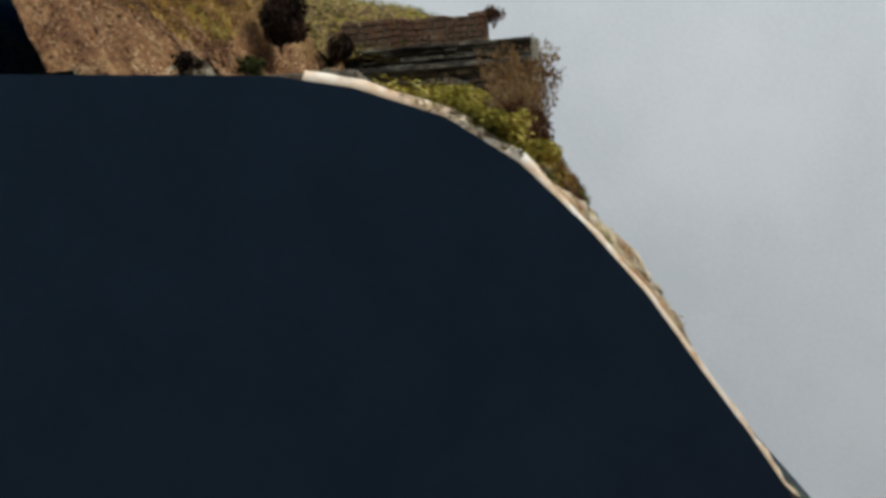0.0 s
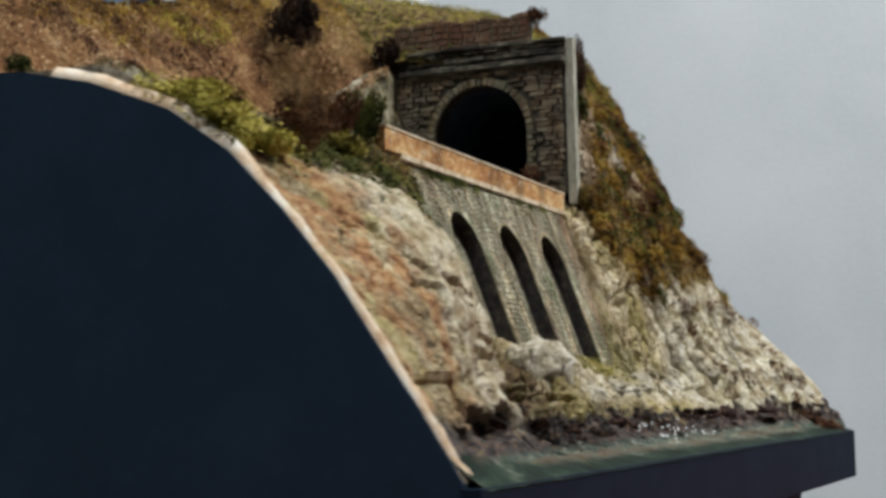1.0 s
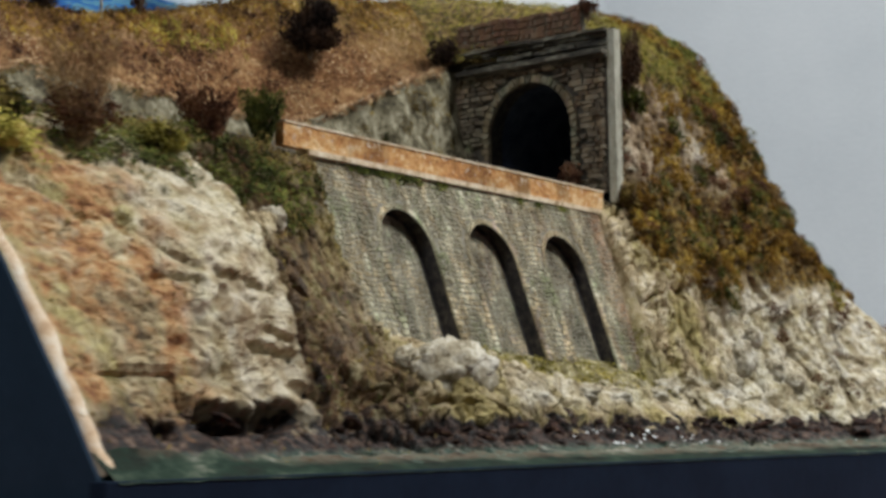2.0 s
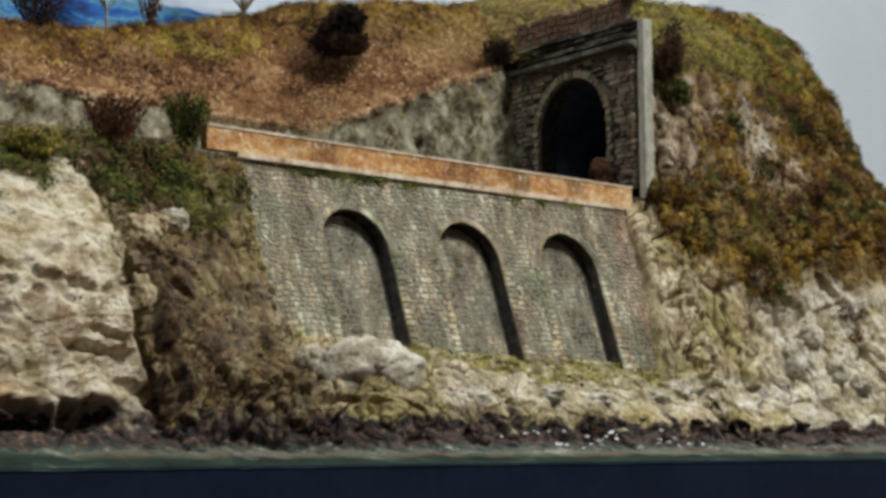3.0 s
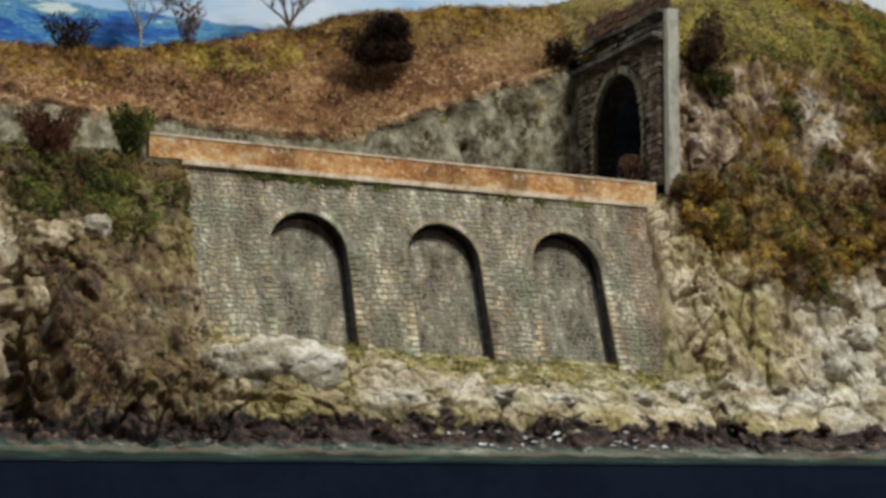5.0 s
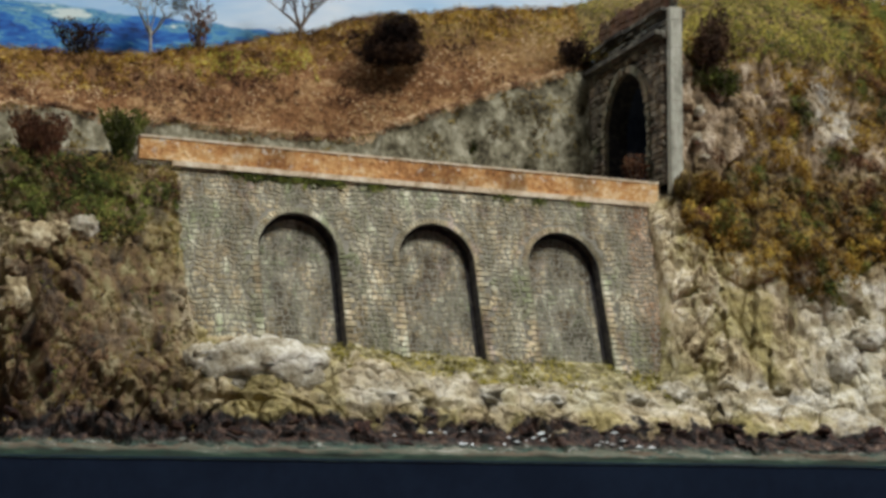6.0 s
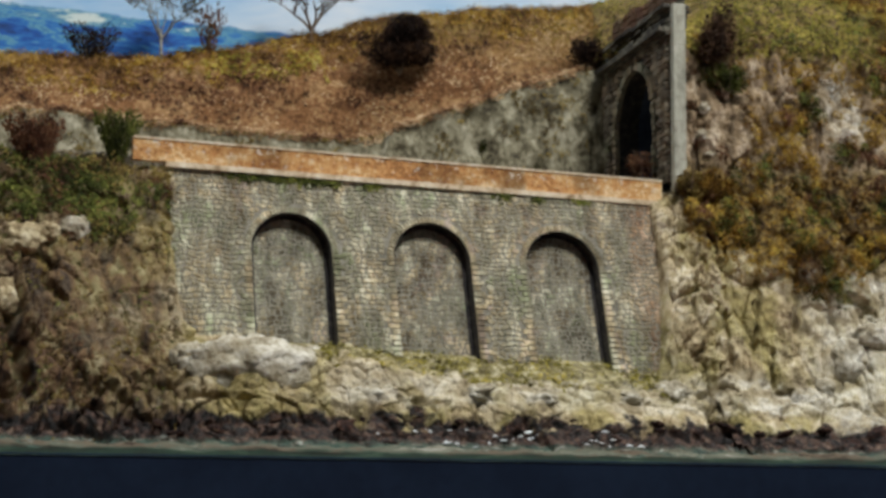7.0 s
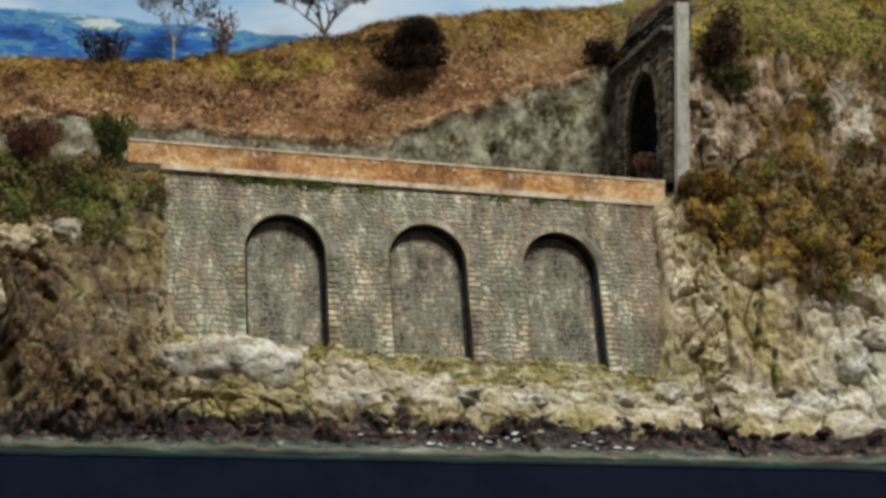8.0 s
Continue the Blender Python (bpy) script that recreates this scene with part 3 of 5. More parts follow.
# ---- room ----
def room():
    x0, x1, y0, y1, z0, z1, w = -1.9, 2.1, -2.0, 1.1, -0.80, 2.0, 0.1
    # Floor, ceiling, south and west walls are unseen, darkened to control the bounce.
    block("floor", (x0 - w, y0 - w, z0 - w), (x1 + w, y1 + w, z0), DARK_GREY, kind="structure", label="unseen floor, kept dark to limit bounced light")
    block("ceiling", (x0 - w, y0 - w, z1), (x1 + w, y1 + w, z1 + w), LOW_BOUNCE, kind="structure", label="unseen ceiling, kept dark to limit bounced light")
    block("wall_north", (x0 - w, y1, z0), (x1 + w, y1 + w, z1), WALL_PAINT, kind="structure", label="plain light grey painted wall")
    block("wall_south", (x0 - w, y0 - w, z0), (x1 + w, y0, z1), LOW_BOUNCE, kind="structure", label="unseen wall, kept dark to limit bounced light")
    block("wall_east", (x1, y0, z0), (x1 + w, y1, z1), WALL_PAINT, kind="structure", label="plain light grey painted wall")
    block("wall_west", (x0 - w, y0, z0), (x0, y1, z1), LOW_BOUNCE, kind="structure", label="unseen wall, kept dark to limit bounced light")


room()


def table():
    t = thing("display_table", (0.1, -0.2, -0.8), "red cloth covered display table under the model", "table")
    inv = Matrix.Translation((-0.1, 0.2, 0.8))
    top = box(bmesh.new(), (-0.06, -0.10, -0.080), (0.668, 0.36, -0.050), 0.004)
    top.transform(inv)
    part("tabletop", top, RED, t)
    for x in (-0.02, 0.62):
        for y in (-0.06, 0.31):
            leg = box(bmesh.new(), (x - 0.025, y - 0.025, -0.8), (x + 0.025, y + 0.025, -0.080), 0.003)
            leg.transform(inv)
            part("leg", leg, DARK_GREY, t)


table()

# ---- the modelled ground ----
FRONT = [
    (0.000, [(0, 0), (0.006, 0.010), (0.012, 0.020), (0.024, 0.038), (0.038, 0.060), (0.054, 0.080), (0.071, 0.098), (0.091, 0.112), (0.117, 0.122), (0.140, 0.127)]),
    (0.045, [(0, 0), (0.008, 0.008), (0.014, 0.018), (0.023, 0.038), (0.034, 0.060), (0.050, 0.080), (0.067, 0.098), (0.088, 0.112), (0.114, 0.122), (0.140, 0.127)]),
    (0.080, [(0, 0), (0.012, 0.005), (0.019, 0.014), (0.024, 0.030), (0.030, 0.052), (0.042, 0.076), (0.056, 0.092), (0.080, 0.109), (0.108, 0.122), (0.140, 0.127)]),
    (0.116, [(0, 0), (0.014, 0.005), (0.021, 0.014), (0.027, 0.030), (0.034, 0.052), (0.046, 0.077), (0.060, 0.094), (0.083, 0.111), (0.105, 0.122), (0.140, 0.127)]),
    (0.131, [(0, 0), (0.016, 0.005), (0.029, 0.012), (0.041, 0.030), (0.052, 0.050), (0.066, 0.078), (0.077, 0.095), (0.090, 0.112), (0.104, 0.122), (0.140, 0.127)]),
    (0.160, [(0, 0), (0.018, 0.005), (0.032, 0.012), (0.045, 0.028), (0.058, 0.048), (0.074, 0.075), (0.086, 0.093), (0.095, 0.110), (0.104, 0.121), (0.140, 0.127)]),
    (0.203, [(0, 0), (0.020, 0.005), (0.033, 0.012), (0.043, 0.028), (0.055, 0.040), (0.069, 0.050), (0.083, 0.080), (0.092, 0.105), (0.100, 0.119), (0.140, 0.127)]),
    (0.212, [(0, 0), (0.020, 0.005), (0.033, 0.012), (0.041, 0.028), (0.052, 0.040), (0.064, 0.045), (0.080, 0.050), (0.112, 0.056), (0.118, 0.118), (0.140, 0.127)]),
    (0.260, [(0, 0), (0.021, 0.005), (0.034, 0.012), (0.041, 0.025), (0.050, 0.038), (0.063, 0.043), (0.080, 0.047), (0.112, 0.056), (0.118, 0.116), (0.140, 0.127)]),
    (0.330, [(0, 0), (0.022, 0.005), (0.036, 0.012), (0.043, 0.021), (0.052, 0.032), (0.064, 0.038), (0.080, 0.044), (0.112, 0.056), (0.118, 0.116), (0.140, 0.127)]),
    (0.412, [(0, 0), (0.022, 0.005), (0.037, 0.012), (0.046, 0.019), (0.055, 0.028), (0.064, 0.034), (0.078, 0.042), (0.112, 0.056), (0.118, 0.114), (0.140, 0.127)]),
    (0.424, [(0, 0), (0.022, 0.005), (0.038, 0.012), (0.049, 0.020), (0.061, 0.032), (0.070, 0.056), (0.080, 0.080), (0.090, 0.104), (0.098, 0.118), (0.140, 0.127)]),
    (0.434, [(0, 0), (0.022, 0.005), (0.038, 0.012), (0.050, 0.021), (0.062, 0.035), (0.072, 0.062), (0.079, 0.088), (0.090, 0.112), (0.100, 0.124), (0.140, 0.127)]),
]
HILL = [
    (0.434, [(0, 0), (0.022, 0.005), (0.038, 0.012), (0.050, 0.021), (0.062, 0.035), (0.072, 0.062), (0.079, 0.088), (0.090, 0.112), (0.098, 0.140), (0.101, 0.170), (0.103, 0.198), (0.128, 0.204), (0.203, 0.206), (0.250, 0.246)]),
    (0.470, [(0, 0), (0.022, 0.005), (0.038, 0.012), (0.052, 0.022), (0.063, 0.036), (0.070, 0.062), (0.075, 0.088), (0.087, 0.115), (0.096, 0.142), (0.103, 0.170), (0.108, 0.200), (0.130, 0.222), (0.182, 0.240), (0.250, 0.256)]),
    (0.520, [(0, 0), (0.022, 0.005), (0.036, 0.012), (0.050, 0.024), (0.062, 0.045), (0.069, 0.066), (0.076, 0.092), (0.086, 0.120), (0.095, 0.145), (0.104, 0.168), (0.112, 0.196), (0.136, 0.224), (0.172, 0.246), (0.250, 0.262)]),
    (0.590, [(0, 0), (0.010, 0.004), (0.021, 0.012), (0.033, 0.028), (0.046, 0.050), (0.056, 0.076), (0.067, 0.100), (0.081, 0.124), (0.092, 0.146), (0.105, 0.170), (0.119, 0.197), (0.138, 0.224), (0.162, 0.243), (0.250, 0.262)]),
    (0.630, [(0, 0), (0.002, 0.003), (0.009, 0.012), (0.023, 0.030), (0.046, 0.056), (0.067, 0.080), (0.085, 0.104), (0.101, 0.126), (0.114, 0.148), (0.131, 0.170), (0.145, 0.195), (0.162, 0.219), (0.190, 0.238), (0.250, 0.250)]),
    (0.660, [(0, 0), (-0.001, 0.002), (0.003, 0.010), (0.017, 0.030), (0.050, 0.063), (0.077, 0.086), (0.096, 0.108), (0.114, 0.128), (0.135, 0.148), (0.155, 0.168), (0.170, 0.190), (0.190, 0.206), (0.215, 0.216), (0.250, 0.222)]),
]
CREST = [(0.0, 0.190), (0.14, 0.196), (0.19, 0.197), (0.23, 0.203), (0.274, 0.211), (0.302, 0.219), (0.331, 0.230), (0.361, 0.235), (0.406, 0.242), (0.46, 0.247)]
WING_TOP = [(0.0, 0.133), (0.08, 0.138), (0.125, 0.152), (0.15, 0.163), (0.24, 0.159), (0.305, 0.157), (0.325, 0.162), (0.367, 0.178), (0.399, 0.191), (0.434, 0.203)]
SLOPE = []
for sx in (0.0, 0.08, 0.125, 0.15, 0.2, 0.25, 0.3, 0.33, 0.36, 0.4, 0.446):
    c, w = course(CREST, sx), course(WING_TOP, sx)
    y0 = 0.204
    SLOPE.append((sx, [(y0, w - 0.004), (y0 + 0.008, w + (c - w) * 0.25), (y0 + 0.015, w + (c - w) * 0.5), (y0 + 0.022, w + (c - w) * 0.76), (y0 + 0.029, c - 0.002), (y0 + 0.036, c), (0.2642, c - 0.004)]))


def front_rough(x, v, p):
    a = (0.0026 + 0.0032 * ease(0.122, 0.135, x)) * ease(0.0, 0.03, x) + 0.0004
    if 0.205 < x < 0.4215 and v > 0.62:
        return 0.0
    a *= 0.25 + 0.75 * ease(0.06, 0.28, v)
    a *= 1.0 - 0.62 * ease(0.140, 0.155, x) * (1 - ease(0.20, 0.21, x)) * ease(0.3, 0.4, v)
    a *= 1.0 - ease(0.20, 0.215, x) * (1 - ease(0.42, 0.43, x)) * (0.38 + 0.28 * ease(0.25, 0.35, v))
    return a * (1.0 - 0.75 * ease(0.80, 0.95, v)) * ease(0.0, 0.05, v + 0.004)


def hill_rough(x, v, p):
    a = 0.0012 + 0.0022 * (1 - ease(0.45, 0.62, v)) + 0.0030 * ease(0.45, 0.5, v) * (1 - ease(0.75, 0.85, v))
    a *= 0.3 + 0.7 * ease(0.05, 0.2, v)
    return a * (1 - 0.7 * ease(0.64, 0.66, x)) * ease(0.0, 0.05, v + 0.004)


cliff, _, _ = ground("cliff", FRONT, 0.0, 0.444, 600, 220, front_rough, lambda x: 1.6 if x < 0.12 else 0.8, ROCK_LEFT, "cream and ochre plaster rock cliff above a weedy shore")
hill, _, _ = ground("tunnel_hill", HILL, 0.434, 0.66, 340, 320, hill_rough, lambda x: 0.55, ROCK_RIGHT, "grey rocky headland with mossy ochre green top over the tunnel")
slope, _, _ = ground("hillside", SLOPE, 0.0, 0.446, 300, 46, lambda x, v, p: 0.0013, lambda x: 1.0, TURF, "dry brown fibre covered hillside behind the track", False)


# ---- baseboard ----
def baseboard():
    b = thing("baseboard", (0.33, 0.13, -0.046), "navy black painted wooden base of the model", "base")
    off = Matrix.Translation((-0.33, -0.13, 0.046))

    def add(name, bm, material, label=""):
        bm.transform(off)
        return part(name, bm, material, b, label)

    add("fascia", box(bmesh.new(), (-0.004, -0.006, -0.028), (0.662, 0.0004, -0.0002), 0.0005), NAVY_LIT_SIDE)
    add("deck", box(bmesh.new(), (-0.004, 0.0005, -0.028), (0.670, 0.274, -0.006)), NAVY_SHADED_SIDE)
    add("plinth", box(bmesh.new(), (0.03, 0.02, -0.050), (0.62, 0.24, -0.028), 0.001), NAVY_SHADED_SIDE)
    line = [(-0.006, -0.028)] + [(y - 0.0004, z + 0.0002) for y, z in FRONT[0][1]] + [(0.274, 0.137), (0.274, -0.028)]
    for name, xa, xb, prof in (("end_board", -0.0018, -0.0003, line),):
        bm = bmesh.new()
        a = [bm.verts.new((xa, y, z)) for y, z in prof]
        c = [bm.verts.new((xb, y, z)) for y, z in prof]
        bm.faces.new(a)
        bm.faces.new(c[::-1])
        n = len(prof)
        for k in range(n):
            bm.faces.new((a[k], c[k], c[(k + 1) % n], a[(k + 1) % n]))
        bmesh.ops.recalc_face_normals(bm, faces=bm.faces)
        add(name, bm, NAVY_SHADED_SIDE)
    prof = [(0.0, -0.006)] + [(y + 0.002, z - 0.003) for y, z in HILL[-1][1]] + [(0.252, -0.006)]
    bm = bmesh.new()
    a = [bm.verts.new((0.6585, y, z)) for y, z in prof]
    c = [bm.verts.new((0.6615, y, z)) for y, z in prof]
    bm.faces.new(a)
    bm.faces.new(c[::-1])
    for k in range(len(prof)):
        bm.faces.new((a[k], c[k], c[(k + 1) % len(prof)], a[(k + 1) % len(prof)]))
    bmesh.ops.recalc_face_normals(bm, faces=bm.faces)
    add("end_board", bm, NAVY_SHADED_SIDE)


baseboard()
block("backdrop", (0.050, 0.2655, -0.0055), (0.669, 0.271, 0.35), SKY, 0.0006, kind="structure", label="hand painted backdrop board of pale sky and blue hills")
block("track_bed", (0.004, 0.116, 0.1215), (0.44, 0.206, 0.1285), BALLAST, 0.001, kind="structure", label="grey ballast ledge for the railway track")


# ---- walls with arches ----
def arched(bm, u0, u1, w0, w1, arches, put, depth, rings=14):
    """A wall face from u0 to u1 with round-headed openings (middle, radius, springing height, foot) and their reveals."""
    cols = [u0]
    for c, r, s, f in arches:
        cols += [c - r * math.cos(math.pi * k / rings) for k in range(rings + 1)]
    cols.append(u1)
    top = w1 if callable(w1) else (lambda u: w1)

    def head(u):
        for c, r, s, f in arches:
            if c - r - 1e-9 <= u <= c + r + 1e-9:
                return s + math.sqrt(max(0.0, r * r - (u - c) ** 2))
        return None

    for a, b in zip(cols, cols[1:]):
        inside = any(c - r - 1e-9 <= a and b <= c + r + 1e-9 for c, r, s, f in arches)
        lo_a, lo_b = (head(a), head(b)) if inside else (w0, w0)
        bm.faces.new([bm.verts.new(put(u, w, 0)) for u, w in ((a, lo_a), (b, lo_b), (b, top(b)), (a, top(a)))])
    bmesh.ops.remove_doubles(bm, verts=bm.verts, dist=1e-6)
    return bm


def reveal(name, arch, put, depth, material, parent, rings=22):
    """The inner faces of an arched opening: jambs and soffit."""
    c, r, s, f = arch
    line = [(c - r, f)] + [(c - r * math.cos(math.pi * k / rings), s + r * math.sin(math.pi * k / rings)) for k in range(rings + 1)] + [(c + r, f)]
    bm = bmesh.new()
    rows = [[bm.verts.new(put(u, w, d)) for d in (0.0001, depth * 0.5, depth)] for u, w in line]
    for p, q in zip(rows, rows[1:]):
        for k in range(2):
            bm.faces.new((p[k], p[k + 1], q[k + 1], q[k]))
    return part(name, bm, material, parent, "brick reveal with its shade put into the colour", smooth=False)


def stone_shape(verts, faces, corners, put, proud, inset, worn=0.0):
    """One dressed stone on a wall: corners (u, w) in order, standing proud with chamfered sides."""
    if worn:
        cut = []
        for k, (u, w) in enumerate(corners):
            for o, share in ((corners[k - 1], worn), (corners[(k + 1) % len(corners)], worn)):
                cut.append((u + (o[0] - u) * share * random.uniform(0.6, 1.3), w + (o[1] - w) * share * random.uniform(0.6, 1.3)))
        corners = cut
    cu = sum(c[0] for c in corners) / len(corners)
    cw = sum(c[1] for c in corners) / len(corners)
    n0, n = len(verts), len(corners)
    for u, w in corners:
        verts.append(put(u, w, 0.0002))
    for u, w in corners:
        du, dw = cu - u, cw - w
        ln = math.hypot(du, dw) or 1.0
        verts.append(put(u + du / ln * inset, w + dw / ln * inset, -proud * random.uniform(0.75, 1.25)))
    faces.append(tuple(n0 + n + k for k in range(n)))
    for k in range(n):
        faces.append((n0 + k, n0 + (k + 1) % n, n0 + n + (k + 1) % n, n0 + n + k))


def rubble(u0, u1, w0, top, keep, size, gap=0.00006):
    """Corners of irregular coursed stones that fill a wall, where keep(u, w) holds."""
    out, w = [], w0
    while True:
        h = size[1] * random.uniform(0.75, 1.35)
        u = u0 - size[0] * random.random()
        rows = 0
        while u < u1:
            l = size[0] * random.uniform(0.5, 1.75)
            a, b = max(u, u0) + gap, min(u + l, u1) - gap
            hi = min(w + h, top((a + b) / 2)) - gap
            if b - a > 0.0008 and hi - w > 0.0007:
                rows += 1
                if keep((a + b) / 2, (w + hi) / 2, (b - a) / 2):
                    j = lambda: random.uniform(-0.00042, 0.00042)
                    sway = lambda q, e: e + 0.0016 * noise.noise(Vector((q * 150, e * 60, 3.0)))
                    out.append([(p + j(), sway(p, e) + j()) for p, e in ((a, w), (b, w), (b, hi), (a, hi))])
            u += l
        w += h
        if not rows:
            return out


def ring_stones(c, r, s, thick, n):
    out = []
    for k in range(n):
        a, b = math.pi * (k + 0.04) / n, math.pi * (k + 0.96) / n
        t = thick * random.uniform(0.92, 1.08)
        out.append([(c - r * math.cos(a), s + r * math.sin(a)), (c - r * math.cos(b), s + r * math.sin(b)),
                    (c - (r + t) * math.cos(b), s + (r + t) * math.sin(b)), (c - (r + t) * math.cos(a), s + (r + t) * math.sin(a))][::-1])
    return out


def jamb_stones(c, r, s, f, h=0.0024):
    out, w, k = [], f, 0
    while w < s - 0.0006:
        hi = min(w + h * random.uniform(0.9, 1.1), s)
        t = 0.0052 if k % 2 else 0.0034
        out.append([(c - r - t, w + 0.0002), (c - r + 0.0001, w + 0.0002), (c - r + 0.0001, hi - 0.0002), (c - r - t, hi - 0.0002)])
        out.append([(c + r - 0.0001, w + 0.0002), (c + r + t, w + 0.0002), (c + r + t, hi - 0.0002), (c + r - 0.0001, hi - 0.0002)])
        w, k = hi, k + 1
    return out


def lay(name, stones, put, material, parent, proud, inset=0.0004, single=False, worn=0.0):
    if single:
        for s in stones:
            vs, fs = [], []
            stone_shape(vs, fs, s, put, proud, inset, worn)
            plain(name, vs, fs, material, parent)
    elif stones:
        vs, fs = [], []
        for s in stones:
            stone_shape(vs, fs, s, put, proud, inset, worn)
        plain(name, vs, fs, material, parent, kind="stuff")


ARCHES = [(0.2555, 0.0172, 0.0865, 0.030), (0.3165, 0.0170, 0.0855, 0.030), (0.3755, 0.0168, 0.0850, 0.030)]

NICHE = 0.0074  # depth of the blind arches


def wall_put(u, w, d):
    return Vector((u, 0.0595 + 0.35 * w + d, w))


def retaining_wall():
    g = thing("retaining_wall", (0, 0, 0), "grey rubble stone retaining wall with three blind arches", "retaining wall", kind="structure")
    top = lambda u: 0.1210 - 0.020 * (u - 0.205)
    bm = arched(bmesh.new(), 0.203, 0.4245, 0.028, top, ARCHES, wall_put, 0.011)
    for u in (0.203, 0.4245):
        bm.faces.new([bm.verts.new(wall_put(u, w, d)) for w, d in ((0.028, 0), (top(u), 0), (top(u), 0.014), (0.028, 0.014))])
    part("wall_face", bm, MORTAR, g)
    for c, r, s, f in ARCHES:
        bm = bmesh.new()
        bm.faces.new([bm.verts.new(wall_put(u, w, NICHE)) for u, w in ((c - r - 0.002, f - 0.002), (c + r + 0.002, f - 0.002), (c + r + 0.002, s + r + 0.002), (c - r - 0.002, s + r + 0.002))])
        arch = part("blind_arch", bm, MORTAR, g, "walled-up arch with a dark strip painted for shade round it")
        reveal("arch_reveal", (c, r, s, f), wall_put, NICHE + 0.001, REVEAL_SHADE, arch)
        # Dark strip round the infill stands in for shade beside the reveal.
        shade_strip, turns = bmesh.new(), 26
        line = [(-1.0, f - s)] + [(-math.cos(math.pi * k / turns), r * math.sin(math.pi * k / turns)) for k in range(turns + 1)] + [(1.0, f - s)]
        rows = [[shade_strip.verts.new(wall_put(c + a * e, s + (h if h < 0 else h * e / r), NICHE - 0.0006)) for e in (r + 0.0004, r - 0.0021)] for a, h in line]
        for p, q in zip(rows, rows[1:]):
            shade_strip.faces.new((p[0], p[1], q[1], q[0]))
        part("shade_rim", shade_strip, REVEAL_SHADE, arch)
        inner = lambda u, w, half: (abs(u - c) + half < r + 0.0006) and (w < s or math.hypot(u - c, w - s) < r)
        back = lambda u, w, d: wall_put(u, w, d + NICHE)
        lay("stone", rubble(c - r, c + r, f, lambda u: s + r, inner, (0.0022, 0.0019)), back, INFILL, arch, 0.00024, 0.0005, worn=0.24)
        ring = ring_stones(c, r, s, 0.0030, 34)
        lay("voussoir", ring, wall_put, STONE_ONE, arch, 0.00045, 0.0003, True, 0.12)
        lay("quoin", jamb_stones(c, r, s, f + 0.008), wall_put, STONE_ONE, arch, 0.0006, 0.0003, True)

    def open_face(u, w, half):
        for c, r, s, f in ARCHES:
            if w < s and abs(u - c) < r + 0.0036 + half * 0.8:
                return False
            if w >= s and math.hypot(max(0, abs(u - c) - half * 0.5), w - s) < r + 0.0034:
                return False
        return True

    stones = rubble(0.203, 0.4245, 0.030, top, open_face, (0.0024, 0.0020))
    near = [s for s in stones if 0.279 < s[0][0] < 0.2945]
    rest = [s for s in stones if not 0.279 < s[0][0] < 0.2945]
    lay("stone", near, wall_put, STONE_ONE, g, 0.00040, 0.0005, True, 0.24)
    lay("stone", rest, wall_put, STONE, g, 0.00040, 0.0005, worn=0.24)

    def strip(name, x0, x1, lo, hi, ya, yb, material, label):
        n = 60
        bm = bmesh.new()
        rows = []
        for i in range(n + 1):
            x = x0 + (x1 - x0) * i / n
            k = 0.0002 * noise.noise(Vector((x * 160, lo * 900, 0)))
            z = 0.1210 - 0.020 * (x - 0.205)
            rows.append([bm.verts.new((x, y, z + h)) for y, h in ((ya + k, lo), (ya + k, hi + k), (yb, hi + k), (yb, lo))])
        for p, q in zip(rows, rows[1:]):
            for k in range(4):
                bm.faces.new((p[k], q[k], q[(k + 1) % 4], p[(k + 1) % 4]))
        bm.faces.new(rows[0][::-1])
        bm.faces.new(rows[-1])
        bmesh.ops.recalc_face_normals(bm, faces=bm.faces)
        return part(name, bm, material, g, label)

    strip("string_course", 0.2035, 0.428, 0.0, 0.0022, 0.0992, 0.106, CREAM, "cream painted string course")
    strip("parapet", 0.190, 0.4275, 0.0022, 0.0112, 0.1006, 0.1050, BRICK, "weathered orange brick parapet")
    strip("capping", 0.190, 0.4277, 0.0112, 0.0121, 0.1002, 0.1056, CREAM, "pale mortar capping")


retaining_wall()


# ---- tunnel portal ----
PX = 0.432
TUNNEL = (-0.1475, 0.0262, 0.1630, 0.128)


def portal_put(u, w, d):
    """The portal faces -x; u runs from the far side (negative y) to the near side."""
    return Vector((PX + d, -u, w))


